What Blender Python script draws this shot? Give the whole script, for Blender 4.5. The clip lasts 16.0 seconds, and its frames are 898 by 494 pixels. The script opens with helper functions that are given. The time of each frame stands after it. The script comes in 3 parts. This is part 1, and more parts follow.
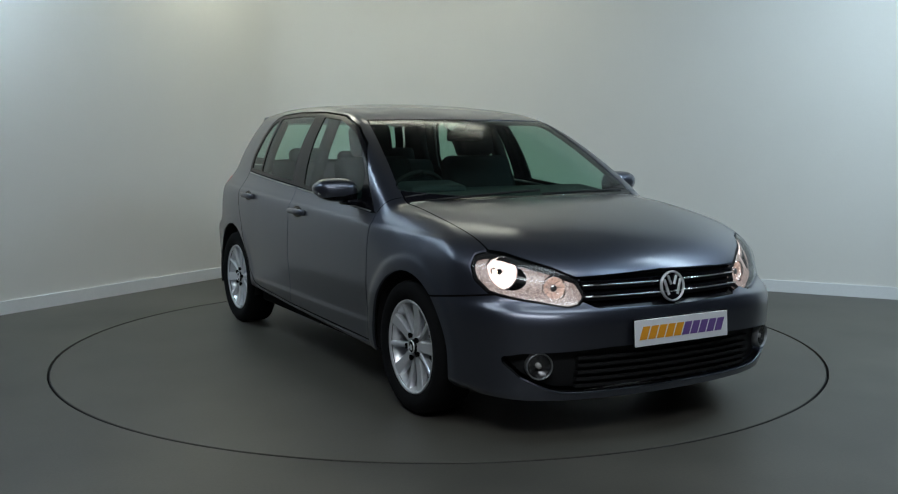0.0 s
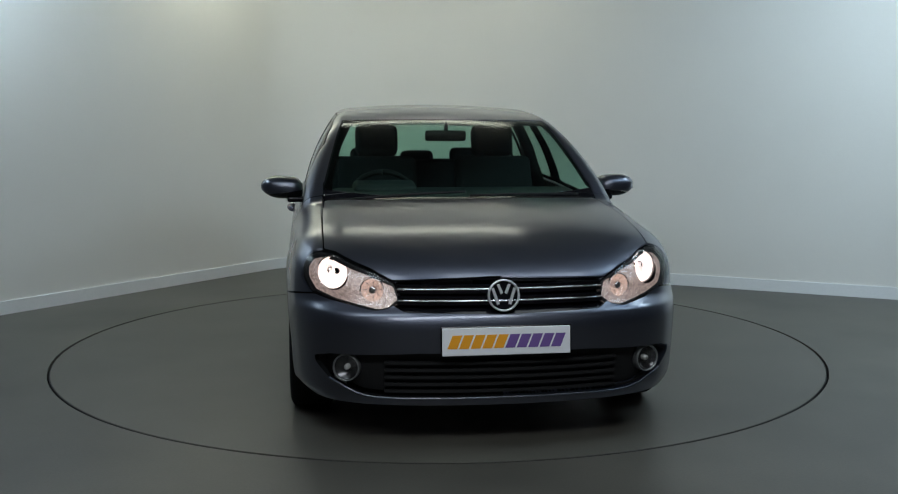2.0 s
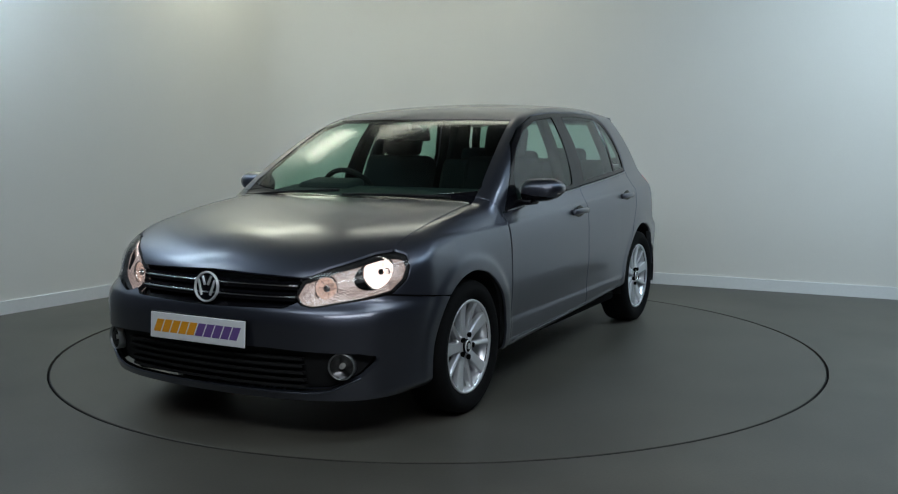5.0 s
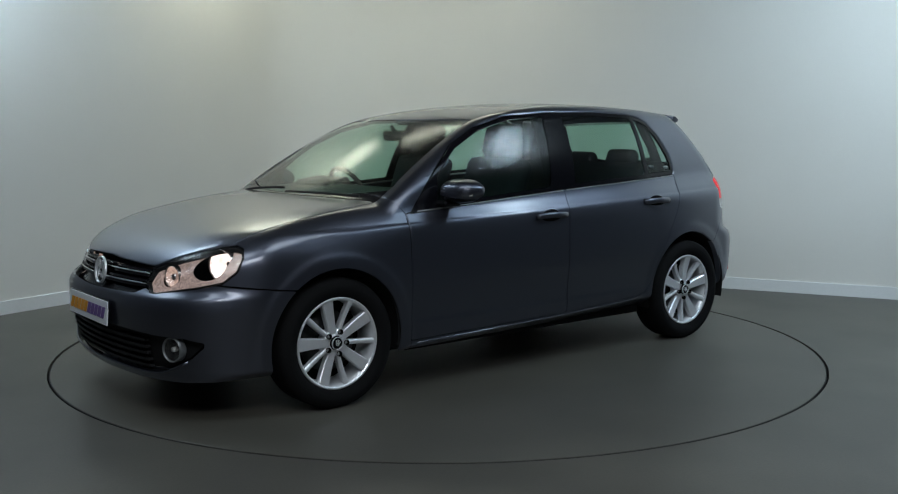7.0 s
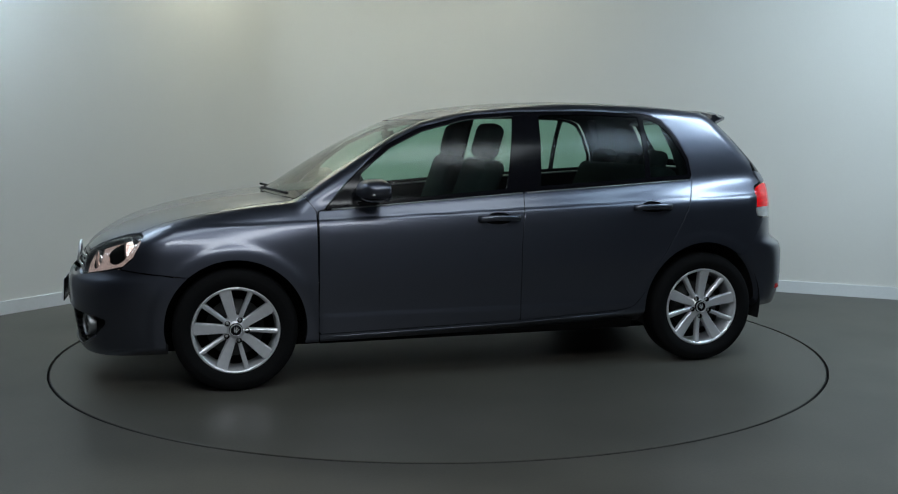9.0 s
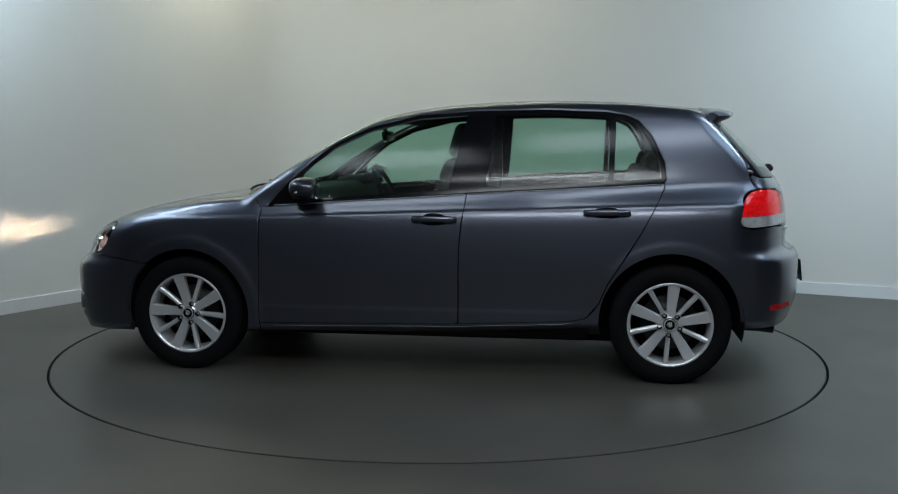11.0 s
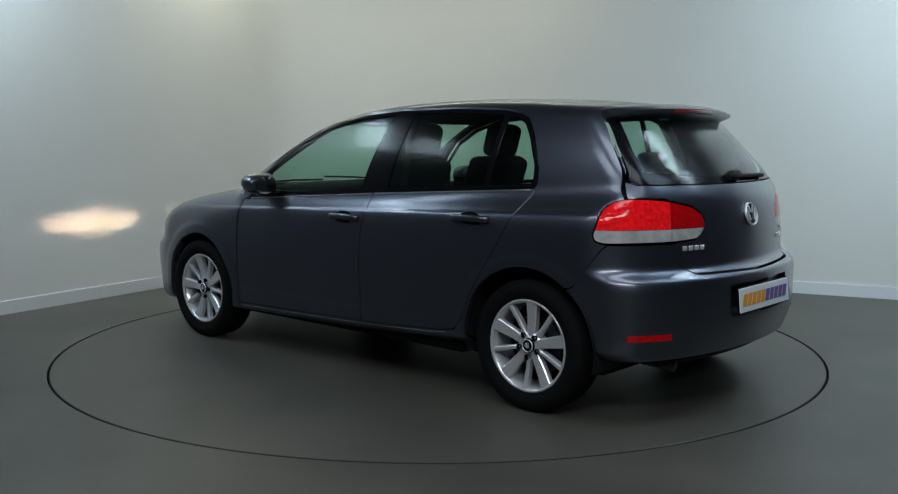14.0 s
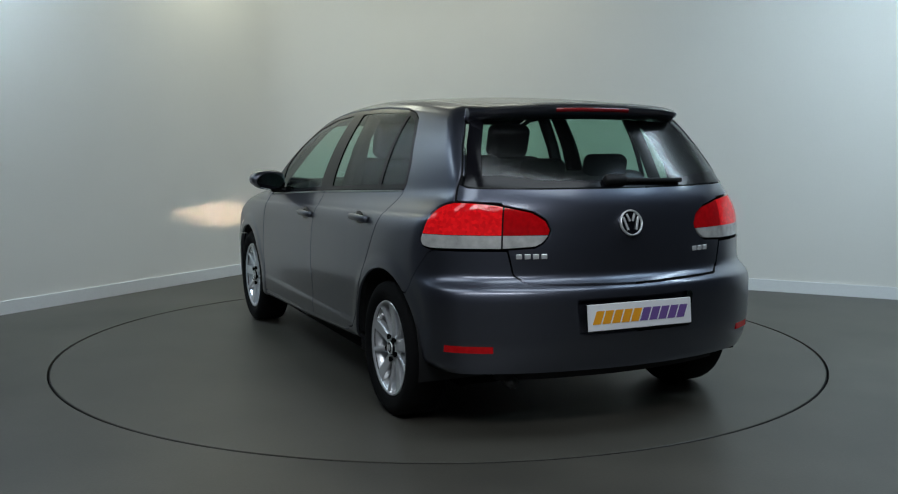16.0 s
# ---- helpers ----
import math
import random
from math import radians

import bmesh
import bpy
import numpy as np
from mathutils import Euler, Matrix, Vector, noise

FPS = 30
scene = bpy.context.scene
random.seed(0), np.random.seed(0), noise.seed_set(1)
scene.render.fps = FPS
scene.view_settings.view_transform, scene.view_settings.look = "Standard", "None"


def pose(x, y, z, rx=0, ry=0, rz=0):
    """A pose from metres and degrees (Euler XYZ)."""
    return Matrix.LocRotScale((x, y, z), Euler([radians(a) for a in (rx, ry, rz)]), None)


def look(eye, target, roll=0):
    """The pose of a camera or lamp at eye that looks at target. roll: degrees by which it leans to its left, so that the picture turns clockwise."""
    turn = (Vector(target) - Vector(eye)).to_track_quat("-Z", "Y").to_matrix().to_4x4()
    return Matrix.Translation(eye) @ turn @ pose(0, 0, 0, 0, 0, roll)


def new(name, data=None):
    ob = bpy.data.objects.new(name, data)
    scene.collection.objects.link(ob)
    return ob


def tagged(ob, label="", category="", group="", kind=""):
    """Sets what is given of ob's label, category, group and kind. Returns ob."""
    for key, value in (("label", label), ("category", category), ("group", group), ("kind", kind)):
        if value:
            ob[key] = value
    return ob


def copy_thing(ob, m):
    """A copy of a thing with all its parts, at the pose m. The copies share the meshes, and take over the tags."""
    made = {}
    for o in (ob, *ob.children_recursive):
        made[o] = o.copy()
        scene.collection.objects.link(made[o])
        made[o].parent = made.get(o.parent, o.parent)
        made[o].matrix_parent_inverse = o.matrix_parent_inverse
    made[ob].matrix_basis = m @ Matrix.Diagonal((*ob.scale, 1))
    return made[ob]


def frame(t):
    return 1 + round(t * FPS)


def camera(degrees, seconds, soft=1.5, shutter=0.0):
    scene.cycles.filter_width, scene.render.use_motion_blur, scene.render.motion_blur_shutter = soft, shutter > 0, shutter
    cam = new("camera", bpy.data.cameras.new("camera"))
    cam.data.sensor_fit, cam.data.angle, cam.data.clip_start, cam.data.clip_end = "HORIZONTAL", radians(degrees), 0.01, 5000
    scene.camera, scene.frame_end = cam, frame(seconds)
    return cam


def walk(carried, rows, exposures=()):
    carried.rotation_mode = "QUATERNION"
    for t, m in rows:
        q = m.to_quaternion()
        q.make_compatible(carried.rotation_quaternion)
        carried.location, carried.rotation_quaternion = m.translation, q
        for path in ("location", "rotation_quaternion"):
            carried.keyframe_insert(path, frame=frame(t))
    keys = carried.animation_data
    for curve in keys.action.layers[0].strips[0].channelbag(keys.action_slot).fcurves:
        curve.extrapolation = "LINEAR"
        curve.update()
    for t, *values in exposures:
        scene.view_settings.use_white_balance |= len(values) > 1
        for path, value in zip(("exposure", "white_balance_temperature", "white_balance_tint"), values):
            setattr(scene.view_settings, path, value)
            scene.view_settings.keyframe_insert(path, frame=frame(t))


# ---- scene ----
cam = camera(48.98, 16.0, 1.15, 0.0)
EYE = pose(0, -5.965, 1.280, 90 - 6.556, -.013, -.567)
walk(cam, [(0, EYE), (16.0, EYE)])

# ---- world and lights ----
world = bpy.data.worlds.new("world")
scene.world = world
world.use_nodes = True
world.node_tree.nodes["Background"].inputs[0].default_value = (.5, .55, .6, 1)
world.node_tree.nodes["Background"].inputs[1].default_value = .02
scene.view_settings.exposure = 0.03


def area_lamp(name, at, target, w, h, power, colour):
    data = bpy.data.lights.new(name, "AREA")
    data.shape, data.size, data.size_y, data.energy, data.color = "RECTANGLE", w, h, power, colour
    ob = new(name, data)
    ob.matrix_world = look(at, target)
    return ob


# soft ceiling panels: warm-green ones over the far wall, cool ones over the sides, then a fill lamp over the viewer
area_lamp("overhead_light", (-.1, 1.9, 3.3), (-.1, 2.6, 0), 1.9, .40, 13, (.98, 1, .84))
area_lamp("overhead_light", (-1.75, 2.35, 3.3), (-2.1, 2.9, 0), .8, .40, 12, (.96, 1, .82))
area_lamp("overhead_light", (3.3, -.45, 3.3), (4.0, 1.5, .8), 1.7, .9, 114, (.67, .86, 1))
area_lamp("overhead_light", (2.8, -1.7, 3.3), (2.8, -1.7, 0), 1.2, .9, 13, (.58, .80, 1))
area_lamp("overhead_light", (-3.1, .2, 3.3), (-3.55, 1.6, 1.2), 1.2, .8, 66, (.66, .85, 1))
area_lamp("overhead_light", (-3.2, -.7, 3.3), (-3.2, -.7, 0), .9, .7, 10, (.70, .87, 1))
area_lamp("overhead_light", (1.1, -2.5, 3.3), (1.1, -2.5, 0), 1.9, .9, 20, (.80, .92, 1))
area_lamp("overhead_light", (-1.3, -3.0, 3.3), (-1.3, -3.0, 0), 1.7, .9, 19, (.80, .92, 1))
# unseen fill, added to brighten the car's near face and plates
area_lamp("overhead_light", (.2, -5.2, 3.3), (.2, -4.6, 0), 3.0, .8, 86, (.88, .95, 1))


# ---- materials ----
def material(name, colour, rough=.5, metal=0., coat=0., bump=0., scale=60., vary=0., spec=.5, stain=0., stain_scale=1.2):
    m = bpy.data.materials.new(name)
    m.use_nodes = True
    nt = m.node_tree
    b = nt.nodes["Principled BSDF"]
    b.inputs["Base Color"].default_value = (*colour, 1)
    b.inputs["Roughness"].default_value = rough
    b.inputs["Metallic"].default_value = metal
    b.inputs["Coat Weight"].default_value = coat
    b.inputs["Coat Roughness"].default_value = .10
    b.inputs["Specular IOR Level"].default_value = spec
    tc = nt.nodes.new("ShaderNodeTexCoord")
    if vary or stain:
        col = None
        for amount, sc in ((vary, scale), (stain, stain_scale)):
            if not amount:
                continue
            nz = nt.nodes.new("ShaderNodeTexNoise")
            nz.inputs["Scale"].default_value, nz.inputs["Detail"].default_value = sc, 6
            nt.links.new(tc.outputs["Object"], nz.inputs["Vector"])
            ramp = nt.nodes.new("ShaderNodeMapRange")
            ramp.inputs["From Min"].default_value, ramp.inputs["From Max"].default_value = .3, .7
            ramp.inputs["To Min"].default_value, ramp.inputs["To Max"].default_value = 1 - amount, 1 + amount
            nt.links.new(nz.outputs["Fac"], ramp.inputs["Value"])
            mx = nt.nodes.new("ShaderNodeVectorMath")
            mx.operation = "SCALE"
            if col is None:
                mx.inputs[0].default_value = colour
            else:
                nt.links.new(col, mx.inputs[0])
            nt.links.new(ramp.outputs["Result"], mx.inputs["Scale"])
            col = mx.outputs["Vector"]
        nt.links.new(col, b.inputs["Base Color"])
    if bump:
        nz = nt.nodes.new("ShaderNodeTexNoise")
        nz.inputs["Scale"].default_value, nz.inputs["Detail"].default_value = scale, 4
        nt.links.new(tc.outputs["Object"], nz.inputs["Vector"])
        bp = nt.nodes.new("ShaderNodeBump")
        bp.inputs["Strength"].default_value, bp.inputs["Distance"].default_value = bump, .002
        nt.links.new(nz.outputs["Fac"], bp.inputs["Height"])
        nt.links.new(bp.outputs["Normal"], b.inputs["Normal"])
    return m


def glow(name, colour, strength):
    m = material(name, (.8, .8, .8), .3)
    b = m.node_tree.nodes["Principled BSDF"]
    b.inputs["Emission Color"].default_value = (*colour, 1)
    b.inputs["Emission Strength"].default_value = strength
    return m


def pane(name, tint, gloss=1.0):
    m = bpy.data.materials.new(name)
    m.use_nodes = True
    nt = m.node_tree
    nt.nodes.remove(nt.nodes["Principled BSDF"])
    tr, gl, mix, fr, power, scale = (nt.nodes.new("ShaderNode" + k) for k in ("BsdfTransparent", "BsdfGlossy", "MixShader", "LayerWeight", "Math", "Math"))
    power.operation, power.inputs[1].default_value = "POWER", 4.5
    scale.operation, scale.inputs[1].default_value, scale.inputs[2].default_value = "MULTIPLY_ADD", .80, .036
    tr.inputs["Color"].default_value = (*tint, 1)
    gl.inputs["Color"].default_value, gl.inputs["Roughness"].default_value = (gloss, gloss, gloss, 1), .17
    nt.links.new(fr.outputs["Facing"], power.inputs[0])
    nt.links.new(power.outputs[0], scale.inputs[0])
    nt.links.new(scale.outputs[0], mix.inputs[0])
    nt.links.new(tr.outputs[0], mix.inputs[1])
    nt.links.new(gl.outputs[0], mix.inputs[2])
    nt.links.new(mix.outputs[0], nt.nodes["Material Output"].inputs["Surface"])
    return m


WALL = material("white_wall_paint", (.745, .727, .682), .75, bump=.06, scale=140, vary=.012, stain=.03, stain_scale=.7)
DARK_WALL = material("unseen_wall_dark", (.14, .145, .155), .8, vary=.03)
PALE_WALL = material("unseen_wall_pale", (.38, .40, .43), .8, vary=.03)
CEIL = material("dark_ceiling_paint", (.11, .11, .114), .9, vary=.02)
SKIRT = material("skirting_paint", (.78, .79, .79), .45, vary=.02)
FLOOR = material("grey_floor_paint", (.072, .068, .057), .42, bump=.15, scale=90, vary=.09, stain=.30, stain_scale=1.1)
DECK = material("grey_turntable_paint", (.074, .070, .059), .42, bump=.15, scale=90, vary=.08, stain=.15, stain_scale=1.6)
# near-black; also puts shade into the wheel rims, bolt holes and car's underside
NEAR_BLACK = material("near_black", (.004, .004, .004), .95, spec=.1)
PAINT = material("blue_grey_metallic_paint", (.100, .108, .142), .35, .92, 1.0, vary=.05, scale=900)
PAINT.node_tree.nodes["Principled BSDF"].inputs["Coat Roughness"].default_value = .17
BLACK = material("black_trim", (.005, .005, .007), .16, spec=.25)
MATT = material("black_plastic", (.009, .009, .010), .6, spec=.3, bump=.2, scale=400)
LINER = material("dark_lining", (.014, .015, .017), .9, vary=.1, scale=40, spec=.2)
RUBBER = material("tyre_rubber", (.006, .006, .0065), .85, spec=.12, bump=.2, scale=200, vary=.15)
ALLOY = material("silver_alloy", (.76, .77, .80), .30, .55, .4, vary=.03)
ALLOY_DARK = material("shaded_alloy", (.30, .31, .32), .4, .8, vary=.05)
CHROME = material("chrome", (.84, .85, .87), .12, 1.0)
BADGE = material("satin_chrome", (.80, .81, .83), .32, .6, vary=.03)
SEAT = material("charcoal_seat_cloth", (.018, .019, .022), .9, vary=.12, scale=25, spec=.2)
DASH = material("dashboard_plastic", (.028, .03, .033), .65, bump=.3, scale=300, vary=.1)
PLATE = material("white_plate", (.80, .81, .84), .35, vary=.02, scale=20)
ORANGE = material("orange_print", (.85, .36, .02), .4)
PURPLE = material("purple_print", (.16, .09, .30), .4)
RED = material("red_lamp_plastic", (.50, .003, .006), .07, vary=.15, scale=45, spec=.5)
CLEAR = material("clear_lamp_plastic", (.55, .55, .54), .14, .2, .6, vary=.22, scale=24, bump=.3)
REFLECTOR = material("lamp_reflector", (.72, .68, .66), .14, 1.0, vary=.25, scale=38, bump=.6)
MIRROR = material("mirror_glass", (.8, .82, .85), .02, 1.0)
STEEL = material("dark_steel", (.045, .045, .045), .5, .7, vary=.2)
GLASS = pane("green_tinted_glass", (.57, .76, .68))
LENS = pane("clear_lens", (.92, .92, .92))
BEAM = glow("lamp_filament", (1, .68, .46), 240000)


def faceted(name, base, colour, strength, scale, metal=1.0, rough=.15):
    """A lamp's facets; uneven emission stands in for the bulb's light they send back."""
    m = material(name, base, rough, metal)
    nt = m.node_tree
    b = nt.nodes["Principled BSDF"]
    tc, vo, mr, bp = (nt.nodes.new("ShaderNode" + k) for k in ("TexCoord", "TexVoronoi", "MapRange", "Bump"))
    vo.inputs["Scale"].default_value = scale
    mr.inputs["To Min"].default_value, mr.inputs["To Max"].default_value = strength * .6, strength * 1.4
    bp.inputs["Strength"].default_value, bp.inputs["Distance"].default_value = .8, .004
    nt.links.new(tc.outputs["Object"], vo.inputs["Vector"])
    sep = nt.nodes.new("ShaderNodeSeparateColor")
    nt.links.new(vo.outputs["Color"], sep.inputs[0])
    nt.links.new(sep.outputs[0], mr.inputs["Value"])
    nt.links.new(mr.outputs["Result"], b.inputs["Emission Strength"])
    b.inputs["Emission Color"].default_value = (*colour, 1)
    nt.links.new(vo.outputs["Distance"], bp.inputs["Height"])
    nt.links.new(bp.outputs["Normal"], b.inputs["Normal"])
    return m


# these surfaces emit the light that a bulb would throw on them
GLOW = faceted("glowing_reflector", (.8, .76, .74), (1, .84, .78), .95, 150)
GLOW_LOW = faceted("glowing_side_reflector", (.42, .39, .38), (1, .76, .69), .27, 130)
RED_LIT = faceted("lit_red_lamp", (.50, .003, .006), (1, .015, .02), .26, 75, 0, .07)
RED_LIT.node_tree.nodes["Bump"].inputs["Strength"].default_value = .15
GLOW_SMALL = faceted("glowing_small_reflector", (.75, .72, .70), (1, .68, .56), .30, 120)


# ---- helpers for meshes ----
def mesh_of(name, verts, faces, mat, parent=None, normals=None, label="", smooth=True):
    me = bpy.data.meshes.new(name)
    me.from_pydata([tuple(map(float, v)) for v in verts], [], [tuple(map(int, f)) for f in faces])
    me.materials.append(mat)
    me.polygons.foreach_set("use_smooth", [smooth] * len(me.polygons))
    if normals is not None:
        me.normals_split_custom_set_from_vertices([tuple(map(float, n)) for n in normals])
    me.update()
    ob = new(name, me)
    if parent is not None:
        ob.parent = parent
    if label:
        ob["label"] = label
    return ob


def part(name, bm, mat, parent=None, label="", smooth=True):
    me = bpy.data.meshes.new(name)
    bmesh.ops.recalc_face_normals(bm, faces=bm.faces)
    bm.to_mesh(me)
    bm.free()
    me.materials.append(mat)
    me.polygons.foreach_set("use_smooth", [smooth] * len(me.polygons))
    ob = new(name, me)
    if parent is not None:
        ob.parent = parent
    if label:
        ob["label"] = label
    return ob


def block(size, at=(0, 0, 0), turn=(0, 0, 0), bevel=.01, seg=3, bm=None):
    """A rounded box, added to bm."""
    bm = bm or bmesh.new()
    got = bmesh.ops.create_cube(bm, size=1, matrix=pose(*at, *turn) @ Matrix.Diagonal((*size, 1)))["verts"]
    if bevel:
        edges = list({e for v in got for e in v.link_edges})
        bmesh.ops.bevel(bm, geom=edges, offset=bevel, segments=seg, affect="EDGES", profile=.5)
    return bm


def spun(profile, steps=48, bm=None, m=Matrix()):
    """A profile of (radius, height) spun round the z axis."""
    bm = bm or bmesh.new()
    rings = []
    for i in range(steps):
        a = 2 * math.pi * i / steps
        rings.append([bm.verts.new(m @ Vector((r * math.cos(a), r * math.sin(a), h))) for r, h in profile])
    for i in range(steps):
        a, b = rings[i], rings[(i + 1) % steps]
        for j in range(len(profile) - 1):
            bm.faces.new((a[j], b[j], b[j + 1], a[j + 1]))
    bmesh.ops.remove_doubles(bm, verts=bm.verts, dist=1e-5)
    return bm


def tube(points, radius, steps=8, bm=None):
    bm = bm or bmesh.new()
    pts = [Vector(q) for q in points]
    rings = []
    for i, q in enumerate(pts):
        way = (pts[min(i + 1, len(pts) - 1)] - pts[max(i - 1, 0)]).normalized()
        m = way.to_track_quat("Z", "Y").to_matrix()
        rings.append([bm.verts.new(q + m @ Vector((radius * math.cos(2 * math.pi * k / steps), radius * math.sin(2 * math.pi * k / steps), 0))) for k in range(steps)])
    for a, b in zip(rings, rings[1:]):
        for k in range(steps):
            bm.faces.new((a[k], a[(k + 1) % steps], b[(k + 1) % steps], b[k]))
    bm.faces.new(rings[0][::-1])
    bm.faces.new(rings[-1])
    return bm


# ---- the room ----
RADIUS = 2.236
LEFT_DIR, RIGHT_DIR = Vector((.538, .843)), Vector((.8949, -.4463))
CORNER = Vector((-1.215, 3.945))


def room_outline():
    """The inner face of the walls, anticlockwise from above, with the rounded far corner."""
    cos_half = (-LEFT_DIR).dot(RIGHT_DIR)
    half = math.acos(cos_half) / 2
    r = .9
    t = r / math.tan(half)
    centre = CORNER + ((-LEFT_DIR + RIGHT_DIR).normalized()) * (r / math.sin(half))
    a, b = CORNER - LEFT_DIR * t, CORNER + RIGHT_DIR * t
    arc = []
    for i in range(17):
        q = a.lerp(b, i / 16) - centre
        arc.append(centre + q.normalized() * r)
    return a, b, arc


arc_a, arc_b, ARC = room_outline()
LEFT_END, RIGHT_END = CORNER - LEFT_DIR * 3.8, CORNER + RIGHT_DIR * 7.6
LEFT_FAR, RIGHT_FAR = CORNER - LEFT_DIR * 11.0, CORNER + RIGHT_DIR * 11.5
HIGH = 3.4


def wall(name, line, label, outward, lo=0., hi=HIGH, thick=.12, mat=WALL, kind="structure"):
    bm = bmesh.new()
    rows = []
    for i, q in enumerate(line):
        a, b = line[max(i - 1, 0)], line[min(i + 1, len(line) - 1)]
        d = (b - a).normalized()
        n = Vector((-d.y, d.x)) * outward
        rows.append([bm.verts.new((*(q + n * o), z)) for o, z in ((0, lo), (0, hi), (thick, hi), (thick, lo))])
    for a, b in zip(rows, rows[1:]):
        for k in range(4):
            bm.faces.new((a[k], a[(k + 1) % 4], b[(k + 1) % 4], b[k]))
    bm.faces.new(rows[0])
    bm.faces.new(rows[-1][::-1])
    ob = part(name, bm, mat, smooth=False)
    if len(line) > 3:
        ob.data.polygons.foreach_set("use_smooth", [True] * len(ob.data.polygons))
        ob.data.set_sharp_from_angle(angle=radians(40))
    return tagged(ob, label, "skirting" if mat is SKIRT else "wall", kind=kind)


def line_of(a, b, n=2):
    return [a.lerp(b, i / (n - 1)) for i in range(n)]


far = [LEFT_END, *ARC, RIGHT_END]
wall("wall_north", far, "smooth off-white painted studio wall with a rounded corner", 1)
wall("baseboard", far, "low white painted skirting board along the studio wall", -1, 0.0, .096, .014, SKIRT)
# unseen closing walls, their greys chosen for the car's shading and reflections
BACK = [RIGHT_END, RIGHT_FAR, Vector((7.5, -9)), Vector((-6.5, -9.2)), LEFT_FAR, LEFT_END]
wall("wall_south", BACK[2:4], "unseen wall behind the viewer, pale for the doors' reflections", 1, mat=PALE_WALL)
wall("wall_east", BACK[0:3], "unseen side wall, dark to hold light off the car", 1, mat=DARK_WALL)
wall("wall_west", BACK[3:6], "unseen side wall, dark to hold light off the car", 1, mat=DARK_WALL)


def flat_ring(name, r, z, mat, label, depth):
    """A sheet with a round hole."""
    n = 256
    inner = [(r * math.cos(2 * math.pi * i / n), r * math.sin(2 * math.pi * i / n)) for i in range(n)]
    outer = [(q[0] / r * 13, q[1] / r * 13) for q in inner]
    verts = [(x, y, z) for x, y in inner] + [(x, y, z) for x, y in outer] + [(x, y, z - depth) for x, y in inner]
    faces = [(i, n + i, n + (i + 1) % n, (i + 1) % n) for i in range(n)] + [(i, (i + 1) % n, 2 * n + (i + 1) % n, 2 * n + i) for i in range(n)]
    return tagged(mesh_of(name, verts, faces, mat, smooth=False), label, "floor", kind="structure")


flat_ring("floor", RADIUS + .006, 0, FLOOR, "matt dark grey painted studio floor", .06)
bm = bmesh.new()
bmesh.ops.create_circle(bm, cap_ends=True, segments=64, radius=3.2, matrix=Matrix.Translation((0, 0, -.06)))
tagged(part("turntable_pit", bm, NEAR_BLACK), "black shallow pit under the turntable", "pit", kind="structure")
bm = bmesh.new()
bmesh.ops.create_grid(bm, x_segments=1, y_segments=1, size=13, matrix=Matrix.Translation((0, -2, HIGH)))
tagged(part("ceiling", bm, CEIL), "dark painted studio ceiling", "ceiling", kind="structure")
turntable = new("turntable")
tagged(turntable, "round dark grey painted car turntable flush with the floor", "turntable")
part("deck", spun([(0, -.05), (RADIUS - .0105, -.05), (RADIUS - .0105, -.001), (RADIUS - .0125, 0), (0, 0)], 256), DECK, turntable, smooth=False)
# a black ring, added to widen the dark line of the gap
part("gap_line_ring", spun([(RADIUS - .0105, -.05), (RADIUS - .0105, -.003), (RADIUS - .0055, -.003), (RADIUS - .0055, -.05)], 256), MATT, turntable, "black ring that widens the dark gap line", smooth=False)


# ---- the form of the car ----
def curve(xs, ys):
    """A smooth curve through a few knots (monotone cubic)."""
    xs, ys = np.array(xs, float), np.array(ys, float)
    h, d = np.diff(xs), np.diff(ys) / np.diff(xs)
    m = np.zeros(len(xs))
    m[0], m[-1] = d[0], d[-1]
    for i in range(1, len(xs) - 1):
        if d[i - 1] * d[i] > 0:
            a, b = 2 * h[i] + h[i - 1], h[i] + 2 * h[i - 1]
            m[i] = (a + b) / (a / d[i - 1] + b / d[i])

    def value(x):
        x = np.clip(x, xs[0], xs[-1])
        i = np.clip(np.searchsorted(xs, x, "right") - 1, 0, len(xs) - 2)
        s = (x - xs[i]) / h[i]
        return ((1 + 2 * s) * (1 - s) ** 2 * ys[i] + s * (1 - s) ** 2 * h[i] * m[i]
                + s * s * (3 - 2 * s) * ys[i + 1] + s * s * (s - 1) * h[i] * m[i + 1])
    return value


def soft(f, w):
    """The curve f with its bends eased over w metres to either side."""
    steps = np.linspace(-1, 1, 5)
    weight = (1 - steps ** 2 * .9) / (1 - steps ** 2 * .9).sum()
    return lambda x: sum(k * f(x + w * s) for s, k in zip(steps, weight))


def smax(a, b, k):
    e = np.maximum(k - np.abs(a - b), 0) / k
    return np.maximum(a, b) + e * e * k / 4


# the lines of the body: side section, plan taper, nose, bonnet, roof and tail
SECTION = curve((.10, .20, .25, .285, .45, .58, .70, .80, .86, .90, .935, .965, 1.05, 1.2, 1.35, 1.45, 1.55),
                (.60, .745, .830, .868, .880, .889, .886, .879, .868, .851, .832, .820, .800, .745, .661, .590, .52))
TAPER_LOW = curve((-2.2, -1.7, -1.2, -.6, .0, .7, 1.2, 1.6, 2.2), (.09, .045, .012, 0, 0, .002, .004, .022, .09))
